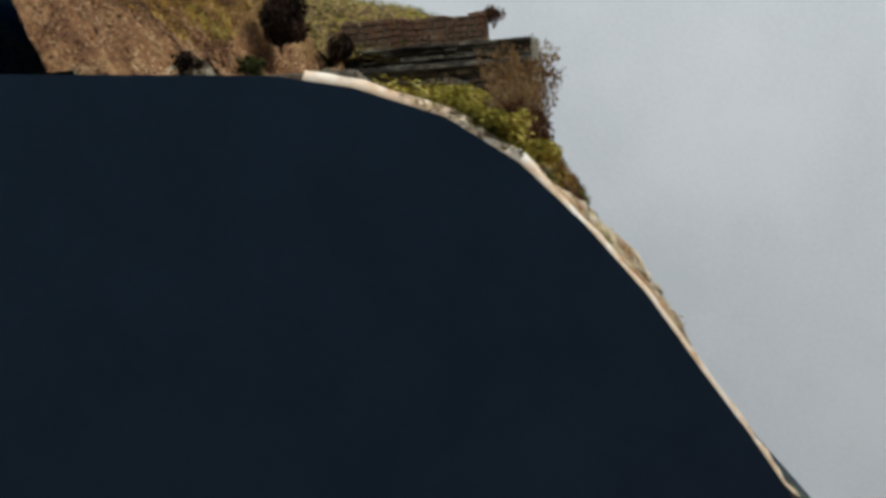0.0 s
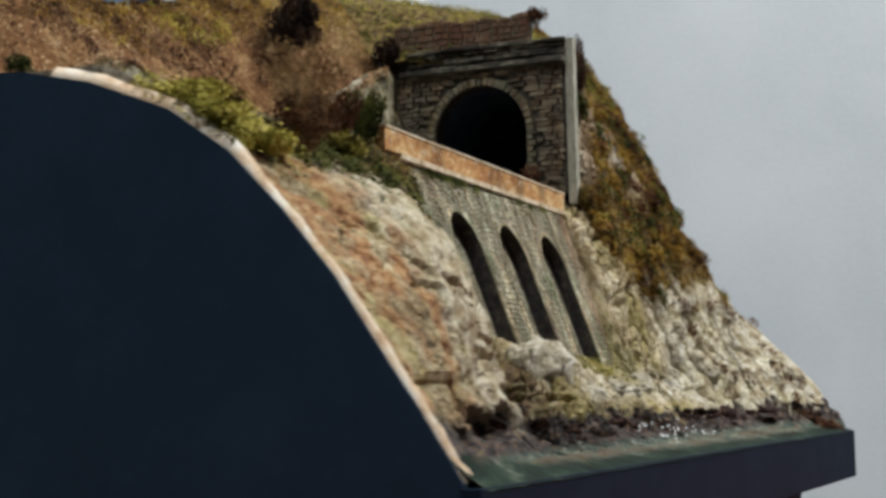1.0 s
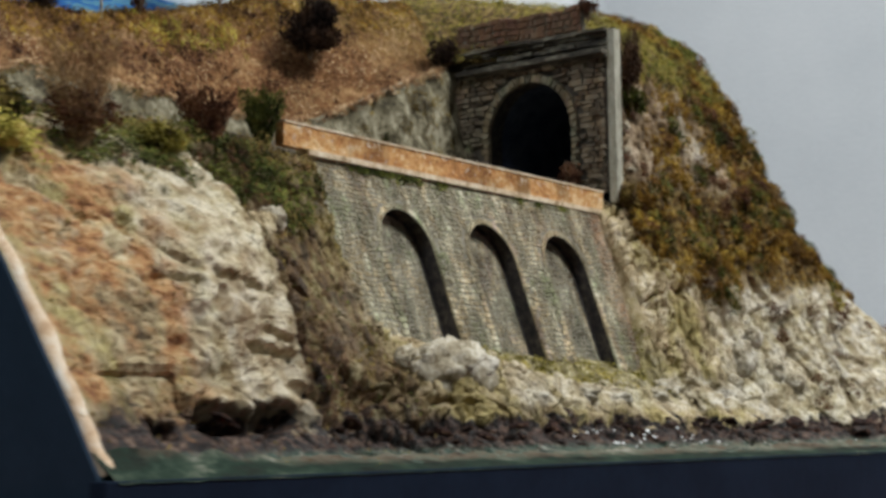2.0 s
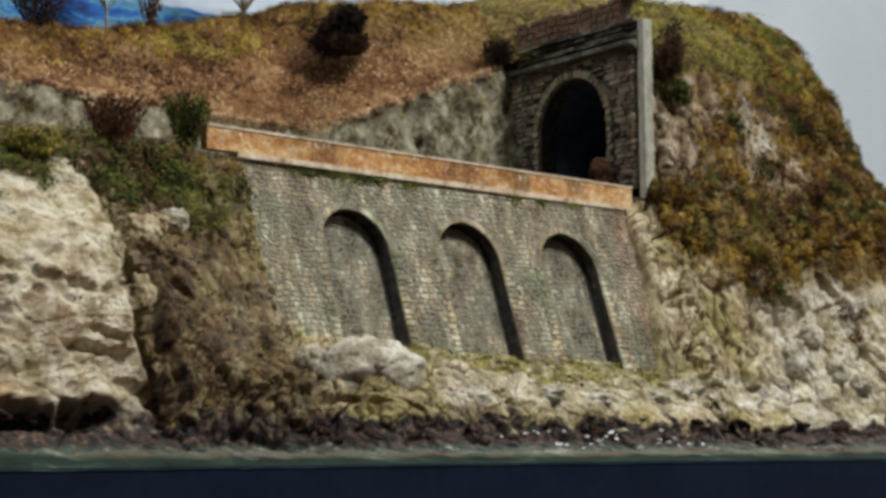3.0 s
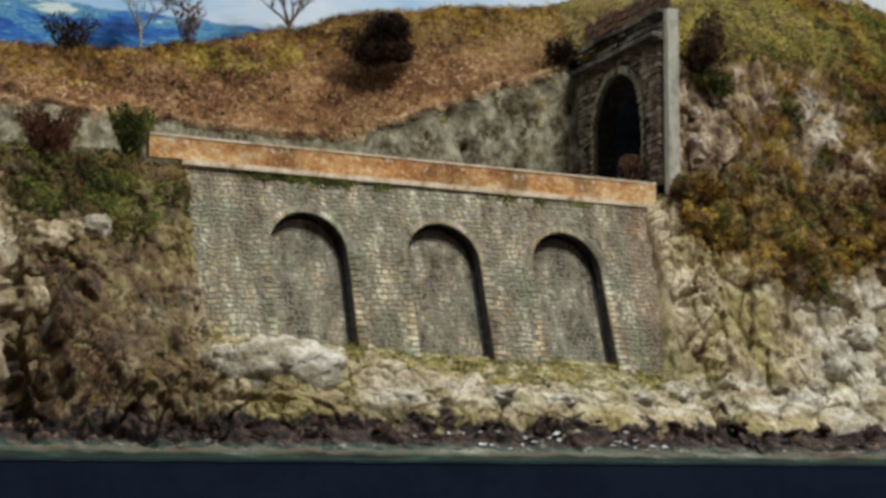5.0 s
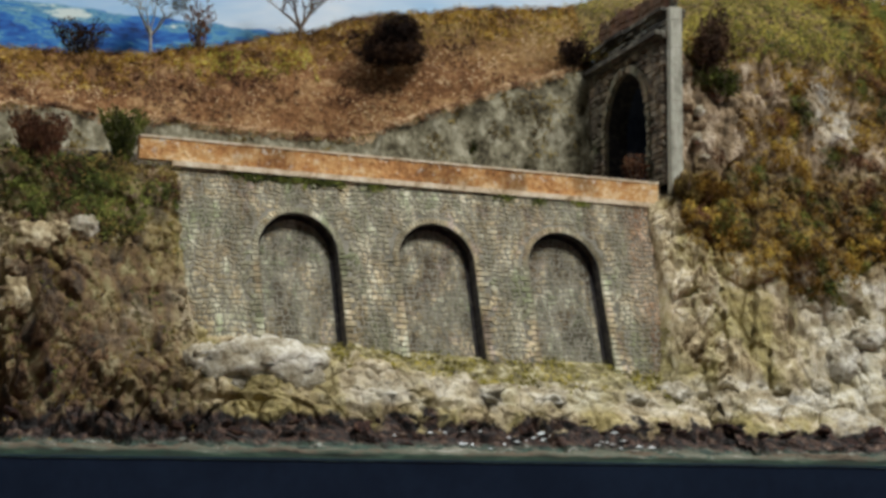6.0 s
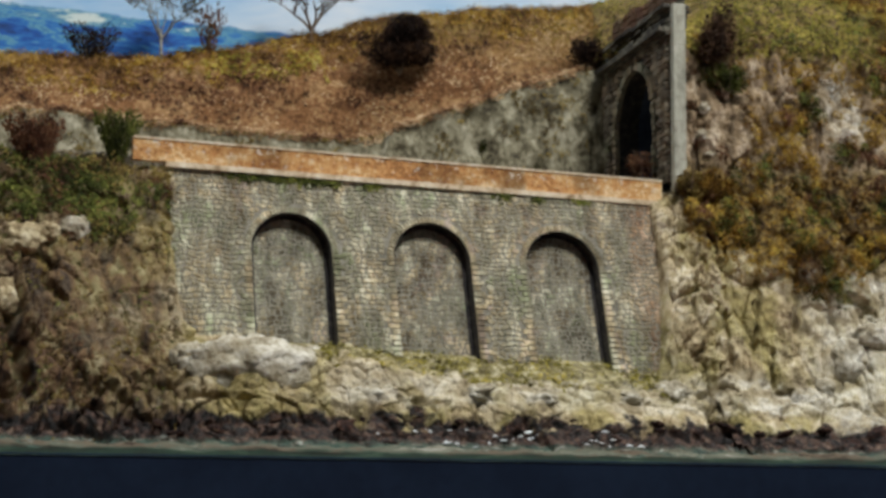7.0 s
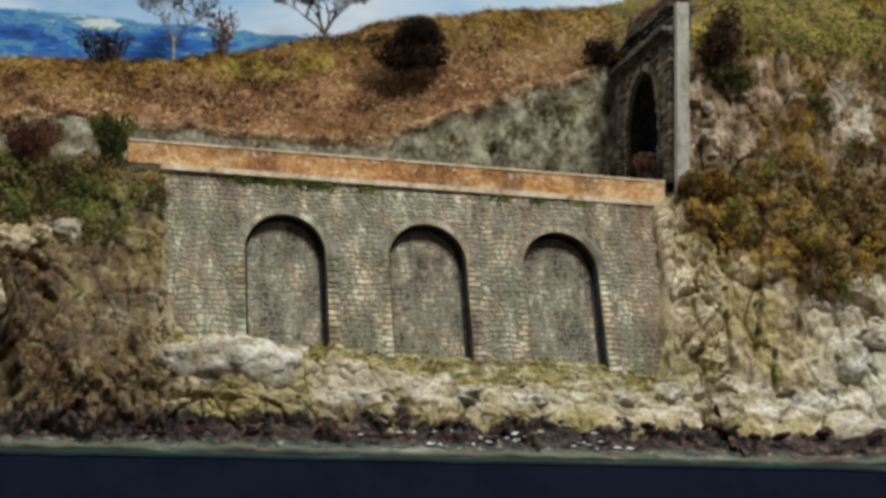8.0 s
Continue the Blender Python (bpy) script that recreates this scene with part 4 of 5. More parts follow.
def tunnel_portal():
    g = thing("tunnel_portal", (0, 0, 0), "weathered dark stone tunnel portal with pale corner pilaster", "tunnel portal", kind="structure")
    bm = arched(bmesh.new(), -0.2, -0.098, 0.1285, 0.199, [TUNNEL], portal_put, 0.010, 20)
    part("portal_face", bm, DARK_MORTAR, g)
    c, r, s, f = TUNNEL
    arch = reveal("arch_reveal", TUNNEL, portal_put, 0.0105, REVEAL_SHADE, g)
    lay("voussoir", ring_stones(c, r, s, 0.0044, 25), portal_put, PORTAL_RING, arch, 0.0024, 0.0003, True)
    lay("quoin", jamb_stones(c, r, s, f, 0.003), portal_put, PORTAL_RING, arch, 0.0020, 0.0003, True)

    def face(u, w, half):
        if w < s:
            return abs(u - c) > r + 0.0042 + half * 0.8
        return math.hypot(max(0, abs(u - c) - half * 0.5), w - s) > r + 0.0055

    lay("stone", rubble(-0.199, -0.1005, 0.1285, lambda u: 0.1970, face, (0.0056, 0.0022), 0.00022), portal_put, PORTAL_STONE, g, 0.0019, 0.0003, worn=0.10)
    # lining of the bore
    n, bm = 20, bmesh.new()
    ring = [(c - r * math.cos(math.pi * k / n), s + r * math.sin(math.pi * k / n)) for k in range(n + 1)]
    ring = [(c - r, f)] + ring + [(c + r, f)]
    depths = [0.010, 0.04, 0.08, 0.12, 0.17]
    grid = [[bm.verts.new(portal_put(u, w, d)) for u, w in ring] for d in depths]
    for a, b in zip(grid, grid[1:]):
        for k in range(len(ring) - 1):
            bm.faces.new((a[k], a[k + 1], b[k + 1], b[k]))
        bm.faces.new((a[-1], a[0], b[0], b[-1]))
    bm.faces.new(grid[-1])
    part("bore_lining", bm, BORE_BLUE, g, "dark blue tunnel lining", smooth=True)

    def beam(name, y0, y1, z0, z1, x0, x1, material, bevel, label="", under=None):
        return part(name, box(bmesh.new(), (x0, y0, z0), (x1, y1, z1), bevel), material, under or g, label)

    beam("cornice", 0.0985, 0.1925, 0.1972, 0.1996, PX - 0.0066, PX + 0.002, SLATE, 0.0005, "projecting grey green stone cornice")
    beam("cornice_bed", 0.0985, 0.1920, 0.1958, 0.1971, PX - 0.0030, PX + 0.002, SLATE, 0.0004)
    core = beam("parapet_core", 0.0990, 0.1895, 0.1997, 0.2098, PX + 0.0012, PX + 0.008, DARK_MORTAR, 0.0003)
    # Filler block added to close a see-through gap beside the cornice.
    beam("gap_filler", 0.1880, 0.2080, 0.1880, 0.2075, PX + 0.0030, PX + 0.0120, DARK_MORTAR, 0.0006)
    rnd = random.Random(33)
    for z0, z1, out in ((0.1998, 0.2022, 0.0006), (0.2023, 0.2044, 0.0022), (0.2045, 0.2064, 0.0002), (0.2065, 0.2084, 0.0016), (0.2085, 0.2108, 0.0036)):
        y = 0.0985
        while y < 0.1890:
            l = min(rnd.uniform(0.004, 0.012), 0.1908 - y)
            o = out + rnd.uniform(-0.0008, 0.0008)
            beam("parapet_slab", y, y + l - 0.0002, z0 + rnd.uniform(0, 0.0006), z1 - rnd.uniform(0, 0.0006), PX - o, PX + 0.0014 if z1 < 0.208 else PX + 0.009, SLATE, 0.0003, under=core)
            y += l
    # pilaster of dressed blocks up the near corner
    pilaster = beam("pilaster", 0.0952, 0.0990, 0.1230, 0.2094, PX, PX + 0.0050, PALE_STONE, 0.0, "pale dressed stone pilaster")
    z, k = 0.1235, 0
    while z < 0.2080:
        h = 0.0062 * random.uniform(0.9, 1.1)
        e = 0.00008 * (k % 2)
        beam("pilaster_block", 0.0948 - e, 0.0992, z, min(z + h - 0.00002, 0.2098), PX - 0.0004 - e, PX + 0.0054 + e, PALE_STONE, 0.00012, under=pilaster)
        z, k = z + h, k + 1
    for ob in g.children_recursive:
        for v in ob.data.vertices:
            v.co.x += 0.07 * (v.co.y - 0.0985)


tunnel_portal()


# ---- stone walls behind the track ----
def lineside_y(x, z):
    """Face of the lineside wall: low rough render, then a thicker wing wall with buttress-like swells."""
    wing = ease(0.0, 0.0011, x - 0.3225 - 0.30 * max(0.0, z - 0.1500))
    lump = 0.0034 * noise.fractal(Vector((x * 80, z * 60, 1.0)), 0.7, 2.0, 5) * (0.35 + 0.65 * wing)
    swell = 0.0042 * math.exp(-((x - 0.384) / 0.0075) ** 2) + 0.0016 * math.exp(-((x - 0.352) / 0.006) ** 2) - 0.0022 * math.exp(-((x - 0.372) / 0.004) ** 2)
    return 0.1975 + 0.14 * (z - 0.128) - 0.0105 * wing - swell * wing - lump


def back_wall():
    g = thing("lineside_wall", (0, 0, 0), "grey green rendered wall along the foot of the hillside", "stone wall", kind="structure")
    n, m, V, F = 420, 26, [], []
    for i in range(n + 1):
        x = 0.442 * i / n
        w = course(WING_TOP, x) + 0.0012 * noise.noise(Vector((x * 70, 0, 0)))
        for j in range(m + 1):
            z = 0.126 + (w - 0.126) * j / m
            V.append(Vector((x, lineside_y(x, z), z)))
        V.append(Vector((x, lineside_y(x, w) + 0.012, w)))
    for i in range(n):
        for j in range(m + 1):
            k = i * (m + 2) + j
            F.append((k, k + m + 2, k + m + 3, k + 1))
    plain("wall_face", V, F, WING, g, smooth=True)


back_wall()


def hilltop_wall():
    g = thing("hilltop_wall", (0, 0, 0), "low brown rubble wall on the turf above the tunnel", "stone wall", kind="structure")
    put = lambda u, w, d: Vector((0.4455 + d, -u, w))
    block("wall_core", (0.4455, 0.122, 0.205), (0.4495, 0.200, 0.2265), MORTAR, 0.0005, g)
    lay("stone", rubble(-0.200, -0.122, 0.206, lambda u: 0.2275 + 0.0012 * noise.noise(Vector((u * 90, 0, 0))), lambda u, w, half: True, (0.0058, 0.0034)), put, by_piece("brown_rubble_stone", [(0.3, (0.07, 0.04, 0.03)), (0.5, (0.17, 0.10, 0.07)), (0.7, (0.30, 0.22, 0.16))], False), g, 0.0010, 0.0008)


hilltop_wall()


# ---- growth and loose stones ----
def on_ground(ob, count, wanted, seed):
    """Random places on a modelled ground where wanted(p) says so, with the outward direction there."""
    rnd = random.Random(seed)
    me = ob.data
    polys, out, tries = me.polygons, [], 0
    n = len(polys)
    while len(out) < count and tries < count * 14:
        tries += 1
        f = polys[rnd.randrange(n)]
        p = f.center + Vector((rnd.uniform(-1, 1), rnd.uniform(-1, 1), rnd.uniform(-1, 1))) * 0.0005
        if rnd.random() < wanted(p):
            nrm = f.normal.copy()
            if nrm.y > 0.5 or nrm.z < -0.3:
                nrm = -nrm
            out.append((p, nrm))
    return out


def flakes(name, spots, size, count, spread, material, parent=None, label="", kind="", seed=1, up=0.3):
    """Foam-like foliage: small ragged leaves thrown round each spot."""
    rnd = random.Random(seed)
    vs, fs = [], []
    for p, nrm in spots:
        for _ in range(count):
            c = p + nrm * (spread * rnd.uniform(-0.1, 0.9)) + Vector((rnd.gauss(0, 1), rnd.gauss(0, 1), rnd.gauss(0, 1) + up)) * (spread * 0.5)
            a = Vector((rnd.gauss(0, 1), rnd.gauss(0, 1), rnd.gauss(0, 1)))
            a = (a - nrm * (a.dot(nrm) * 0.8)).normalized()
            b = (nrm.cross(a) + Vector((rnd.gauss(0, 1), rnd.gauss(0, 1), rnd.gauss(0, 1))) * 0.20).normalized()
            r = size * rnd.uniform(0.55, 1.3)
            k = len(vs)
            vs += [c - a * r * 0.5, c + b * r * 0.32, c + a * r * 0.6, c - b * r * 0.28]
            fs.append((k, k + 1, k + 2, k + 3))
    return plain(name, vs, fs, material, parent, label, kind)


def clumps(name, spots, radius, per, size, material, label="", seed=1):
    """Low cushions of foam scrub: tiny leaves over the outside of each lump."""
    rnd = random.Random(seed)
    vs, fs = [], []
    for p, nrm in spots:
        r = radius * rnd.uniform(0.5, 1.45)
        squash = rnd.uniform(0.6, 0.95)
        c = p + nrm * r * 0.25
        n = int(per * (r / radius) ** 1.5)
        while n:
            d = Vector((rnd.gauss(0, 1), rnd.gauss(0, 1), rnd.gauss(0, 1))).normalized()
            if d.dot(nrm) < -0.25:
                continue
            n -= 1
            q = c + (d - nrm * (d.dot(nrm) * (1 - squash))) * r * rnd.uniform(0.72, 1.08)
            a = d.cross(Vector((rnd.gauss(0, 1), rnd.gauss(0, 1), rnd.gauss(0, 1)))).normalized()
            b = (d.cross(a) + Vector((rnd.gauss(0, 1), rnd.gauss(0, 1), rnd.gauss(0, 1))) * 0.45).normalized()
            e = size * rnd.uniform(0.55, 1.3)
            k = len(vs)
            vs += [q - a * e * 0.5, q + b * e * 0.34, q + a * e * 0.6, q - b * e * 0.30]
            fs.append((k, k + 1, k + 2, k + 3))
    return plain(name, vs, fs, material, None, label, "stuff")


def blades(name, spots, tall, material, parent=None, label="", kind="", seed=1, lean=0.5, per=3, width=0.12):
    """Grass: thin bent blades that rise from each spot."""
    rnd = random.Random(seed)
    vs, fs = [], []
    for p, nrm in spots:
        for _ in range(per):
            d = (Vector((0, -0.15, 0.8)) + nrm * 0.4 + Vector((rnd.gauss(0, lean), rnd.gauss(0, lean), 0))).normalized()
            h = tall * rnd.uniform(0.5, 1.3)
            s = d.cross(Vector((rnd.gauss(0, 1), rnd.gauss(0, 1), 0.1))).normalized() * h * width
            b = p + Vector((rnd.gauss(0, 1), rnd.gauss(0, 1), 0)) * tall * 0.25
            k = len(vs)
            vs += [b - s, b + s, b + d * h * 0.6 + s * 0.6 + Vector((0, 0, 0)), b + d * h + Vector((rnd.gauss(0, 0.12), rnd.gauss(0, 0.12), -0.05)) * h]
            fs.append((k, k + 1, k + 2, k + 3))
    return plain(name, vs, fs, material, parent, label, kind)


def nz(p, scale, seed):
    return noise.noise(Vector((p.x * scale + seed, p.y * scale, p.z * scale + seed * 2.3)))


# hillside: brown fibre, with ochre green tufts along the crest
flakes("hillside_fibre", on_ground(slope, 9000, lambda p: 0.9 if p.x < 0.44 else 0, 11), 0.0011, 3, 0.0007, LEAF_BROWN, label="matted dry brown fibre on the hillside", kind="stuff", seed=12)


flakes("hillside_litter", on_ground(slope, 160, lambda p: max(0.0, 0.2 + nz(p, 60, 19)), 13), 0.0018, 3, 0.0010, LEAF_DARK, label="dark dead growth scattered on the hillside", kind="stuff", seed=14)
flakes("hillside_straw", on_ground(slope, 2600, lambda p: max(0.0, 1.2 * nz(p, 40, 29) + 0.4 * ease(0.35, 0.4, p.x)), 15), 0.0011, 4, 0.0009, LEAF_STRAW, label="pale straw patches on the hillside", kind="stuff", seed=16)


flakes("hillside_heather", on_ground(slope, 3600, lambda p: max(0.0, 1.8 * nz(p, 30, 49)), 17), 0.0011, 5, 0.0009, LEAF_RED, label="reddish brown heather patches on the hillside", kind="stuff", seed=18)


def crest_want(p):
    c = course(CREST, p.x)
    return ease(c - 0.027, c - 0.004, p.z + 0.008 * nz(p, 70, 4)) * (0.75 + 0.5 * nz(p, 90, 9))


flakes("crest_growth", on_ground(slope, 6200, crest_want, 21), 0.0012, 7, 0.0018, LEAF_OCHRE, label="ochre green tufts along the crest of the hill", kind="stuff", seed=22)


def gorse_want(p):
    return 1.0 if (math.hypot((p.x - 0.252) / 0.020, (p.z - 0.196) / 0.009) < 1 + nz(p, 120, 2) or math.hypot((p.x - 0.287) / 0.011, (p.z - 0.199) / 0.008) < 1 + nz(p, 120, 5)) else 0.0


flakes("yellow_tufts", on_ground(slope, 900, gorse_want, 31), 0.0012, 5, 0.0016, LEAF_GRASS, label="bright yellow green tufts on the hillside", kind="stuff", seed=32)


# headland: green turf on top, matted moss down its face, bare rock between
def turf_want(p):
    if p.x < 0.4345:
        return 0.0
    return ease(0.186, 0.200, p.z + 0.010 * nz(p, 60, 3))


flakes("headland_turf", on_ground(hill, 6500, turf_want, 41), 0.0015, 6, 0.0020, LEAF_TURF, label="yellow green turf on top of the headland", kind="stuff", seed=42)


flakes("headland_shade_turf", on_ground(hill, 2200, lambda p: turf_want(p) * max(0.0, 1.5 * nz(p, 45, 61)), 43), 0.0016, 6, 0.0028, LEAF_GREEN, label="darker green clumps in the headland turf", kind="stuff", seed=44)


def moss_amount(p):
    m = 0.0
    edge = 0.092 - 0.024 * math.exp(-((p.x - 0.497) / 0.010) ** 2) - 0.014 * math.exp(-((p.x - 0.462) / 0.012) ** 2)
    m = max(m, ease(edge - 0.006, edge + 0.006, p.z + 0.012 * nz(p, 60, 6)) * (1 - ease(0.128, 0.142, p.z + 0.020 * nz(p, 60, 7))))
    m = max(m, (1 - ease(0.008, 0.016, abs(p.x - 0.492 + 0.01 * nz(p, 40, 8)))) * ease(0.12, 0.14, p.z) * (1 - ease(0.172, 0.182, p.z)))
    m = max(m, ease(0.530, 0.555, p.x + 0.02 * nz(p, 50, 1)) * ease(0.084, 0.100, p.z + 0.02 * nz(p, 50, 2)))
    m = max(m, ease(-0.28, 0.00, nz(p, 34, 77)) * 0.9 * ease(0.13, 0.145, p.z) * (1 - ease(0.185, 0.195, p.z)))
    m = max(m, 0.9 * (1 - ease(0.010, 0.026, math.hypot(p.x - 0.468, p.z - 0.184) + 0.012 * nz(p, 60, 31))))
    bare = (1 - ease(0.466, 0.478, p.x + 0.008 * nz(p, 70, 41))) * ease(0.118, 0.128, p.z) * (1 - ease(0.164, 0.174, p.z))
    bare = max(bare, (1 - ease(0.009, 0.015, math.hypot(p.x - 0.522, 0.7 * (p.z - 0.167)) + 0.006 * nz(p, 80, 51))))
    return m * (1.0 - 0.9 * bare) * (1.0 if nz(p, 85, 12) > -0.38 else 0.25)


flakes("headland_moss", on_ground(hill, 6500, lambda p: moss_amount(p) * (0.55 + 0.9 * nz(p, 45, 14)), 51), 0.0011, 7, 0.0016, LEAF_OCHRE, label="matted ochre and brown moss on the headland", kind="stuff", seed=52)
clumps("headland_cushions", on_ground(hill, 640, lambda p: moss_amount(p) * (0.45 + 0.9 * nz(p, 40, 94)), 151), 0.0038, 100, 0.0012, LEAF_OCHRE, "ochre brown cushions of scrub on the headland", 152)
clumps("headland_scrub", on_ground(hill, 330, lambda p: moss_amount(p) * max(0.0, 0.05 + 2.4 * nz(p, 32, 24)), 53), 0.0042, 100, 0.0012, LEAF_GREEN, "dark green scrub on the headland", 54)
clumps("headland_heather", on_ground(hill, 300, lambda p: max(moss_amount(p), 0.25 * ease(0.5, 0.6, p.x)) * max(0.0, 1.8 * nz(p, 33, 34)), 55), 0.0038, 95, 0.0012, LEAF_RED, "reddish brown heather on the headland", 56)


# cliff top beside the wall: dark green and brown mat, bright grass near the end
def clifftop_want(p):
    if p.x > 0.207 or p.y > 0.135:
        return 0.0
    edge = 0.100 - 0.007 * ease(0.11, 0.15, p.x)
    return ease(edge - 0.004, edge + 0.008, p.z + 0.026 * nz(p, 48, 3)) * ease(0.024, 0.042, p.x)


flakes("clifftop_mat", on_ground(cliff, 5200, lambda p: clifftop_want(p) * (0.6 + nz(p, 45, 71)), 61), 0.0016, 5, 0.0022, LEAF_GREEN, label="dark green mat on the cliff top", kind="stuff", seed=62)
flakes("clifftop_moss", on_ground(cliff, 3400, lambda p: clifftop_want(p) * max(0.0, 0.25 + nz(p, 50, 5)), 63), 0.0014, 4, 0.0022, LEAF_MOSS, label="ochre moss on the cliff top", kind="stuff", seed=64)
blades("clifftop_grass", on_ground(cliff, 1500, lambda p: 1.0 if 0.004 < p.x < 0.036 and p.z > 0.099 + 0.006 * nz(p, 70, 2) and p.y < 0.112 - 0.25 * max(0.0, 0.03 - p.x) else 0.0, 65), 0.0060, LEAF_LIME, label="yellow green grass on the cliff edge", kind="stuff", seed=66, per=7, lean=0.9, width=0.05)
flakes("clifftop_heather", on_ground(cliff, 1500, lambda p: clifftop_want(p) * max(0.0, 0.2 + 1.2 * nz(p, 55, 91)), 69), 0.0016, 5, 0.0024, LEAF_RED, label="reddish brown heather on the cliff top", kind="stuff", seed=70)
flakes("clifftop_scrub", on_ground(cliff, 1700, lambda p: (0.5 + nz(p, 60, 17)) * ease(0.06, 0.08, p.x) if p.x < 0.192 and 0.095 < p.y < 0.122 else 0.0, 73), 0.0015, 6, 0.0040, LEAF_MOSS, label="ochre scrub along the cliff edge", kind="stuff", seed=74)
flakes("clifftop_turf", on_ground(cliff, 3400, lambda p: 1.0 if 0.004 < p.x < 0.036 and p.z > 0.098 + 0.012 * nz(p, 60, 21) and p.y < 0.118 - 0.4 * max(0.0, 0.035 - p.x) else 0.0, 165), 0.0020, 9, 0.0050, LEAF_LIME, label="bright yellow green turf at the end of the cliff", kind="stuff", seed=166)
def bay_want(p):
    if not 0.125 < p.x < 0.206 or p.z < 0.018:
        return 0.0
    return 1.0 - ease(0.165, 0.185, p.x) * 0.35 * (1 - ease(0.045, 0.075, p.z))


flakes("cliff_stain_moss", on_ground(cliff, 3200, lambda p: max(0.06, bay_want(p)) * max(0.0, 0.25 + nz(p, 60, 44)) if p.x < 0.205 else 0.0, 67), 0.0013, 3, 0.0010, LEAF_MOSS, label="thin olive moss on the rock", kind="stuff", seed=68)


flakes("cliff_dark_moss", on_ground(cliff, 1300, lambda p: bay_want(p) * max(0.0, 1.3 * nz(p, 52, 144)), 167), 0.0012, 3, 0.0014, LEAF_GREEN, label="dark moss on the rock of the bay", kind="stuff", seed=168)
flakes("cliff_rust_moss", on_ground(cliff, 1800, lambda p: bay_want(p) * max(0.0, 1.3 * nz(p, 58, 244)), 169), 0.0012, 3, 0.0014, LEAF_RED, label="rust brown moss on the rock of the bay", kind="stuff", seed=170)


def foot_want(p):
    return max(0.0, 0.4 + 1.2 * nz(p, 70, 15)) if 0.262 < p.x < 0.420 and p.y > 0.054 and p.z < 0.06 else 0.0


flakes("wall_foot_moss", on_ground(cliff, 2800, foot_want, 71), 0.0014, 3, 0.0011, LEAF_TURF, label="yellow green moss at the foot of the wall", kind="stuff", seed=72)


def ledge_moss():
    rnd = random.Random(81)
    spots = []
    for c, w in ((0.236, 0.007), (0.258, 0.010), (0.270, 0.010), (0.292, 0.006), (0.241, 0.006), (0.249, 0.005), (0.268, 0.006), (0.276, 0.003), (0.352, 0.004), (0.368, 0.003), (0.388, 0.004)):
        for _ in range(int(w * 9000)):
            x = rnd.gauss(c, w * 0.5)
            z = 0.1205 - 0.020 * (x - 0.205) - abs(rnd.gauss(0, 0.0015))
            spots.append((wall_put(x, z, -0.0004), Vector((0, -1, 0.2))))
    flakes("string_course_moss", spots, 0.0015, 2, 0.0008, LEAF_GREEN, label="green moss under the string course", kind="stuff", seed=82)


ledge_moss()



def wall_end_moss():
    """Moss and dry growth where the rock laps over both ends of the retaining wall."""
    rnd = random.Random(83)
    spots = []
    for _ in range(1500):
        z = rnd.uniform(0.036, 0.117)
        lap = 0.0035 * noise.noise(Vector((z * 70, 3, 0)))
        x = 0.2045 + lap - abs(rnd.gauss(0, 0.0022))
        if noise.noise(Vector((z * 110, x * 110, 5))) > -0.15:
            spots.append((wall_put(x, z, -0.0012), Vector((-0.2, -1, 0.2))))
    flakes("wall_end_moss", spots, 0.0012, 3, 0.0014, LEAF_MOSS, label="olive moss where the rock meets the end of the wall", kind="stuff", seed=84)


wall_end_moss()


def lineside_weeds():
    rnd = random.Random(91)
    spots = []
    while len(spots) < 1500:
        x = rnd.uniform(0.02, 0.43)
        top = course(WING_TOP, x)
        z = 0.130 + (top - 0.130) * rnd.random()
        if noise.noise(Vector((x * 70, z * 70, 2))) > 0.22 - 0.30 * ease(0.37, 0.42, x) or z > top - 0.002:
            spots.append((Vector((x, lineside_y(x, z), z)), Vector((0, -1, 0.3))))
    flakes("lineside_weeds", spots, 0.0011, 4, 0.0009, LEAF_MOSS, label="olive weeds on the lineside wall", kind="stuff", seed=92)



def hanging_turf():
    """Ragged turf that hangs over the top of the lineside wall."""
    rnd = random.Random(95)
    spots = []
    while len(spots) < 4200:
        x = rnd.uniform(0.004, 0.434)
        top = course(WING_TOP, x)
        drop = 0.0040 + 0.007 * noise.noise(Vector((x * 55, 0, 6)))
        z = top + 0.0015 - max(0.0, rnd.random() * drop)
        spots.append((Vector((x, lineside_y(x, min(z, top)) + 0.001, z)), Vector((0, -0.8, 0.6))))
    flakes("hanging_turf", spots, 0.0012, 5, 0.0013, LEAF_BROWN, label="dry brown turf hanging over the lineside wall", kind="stuff", seed=96)


lineside_weeds()
hanging_turf()


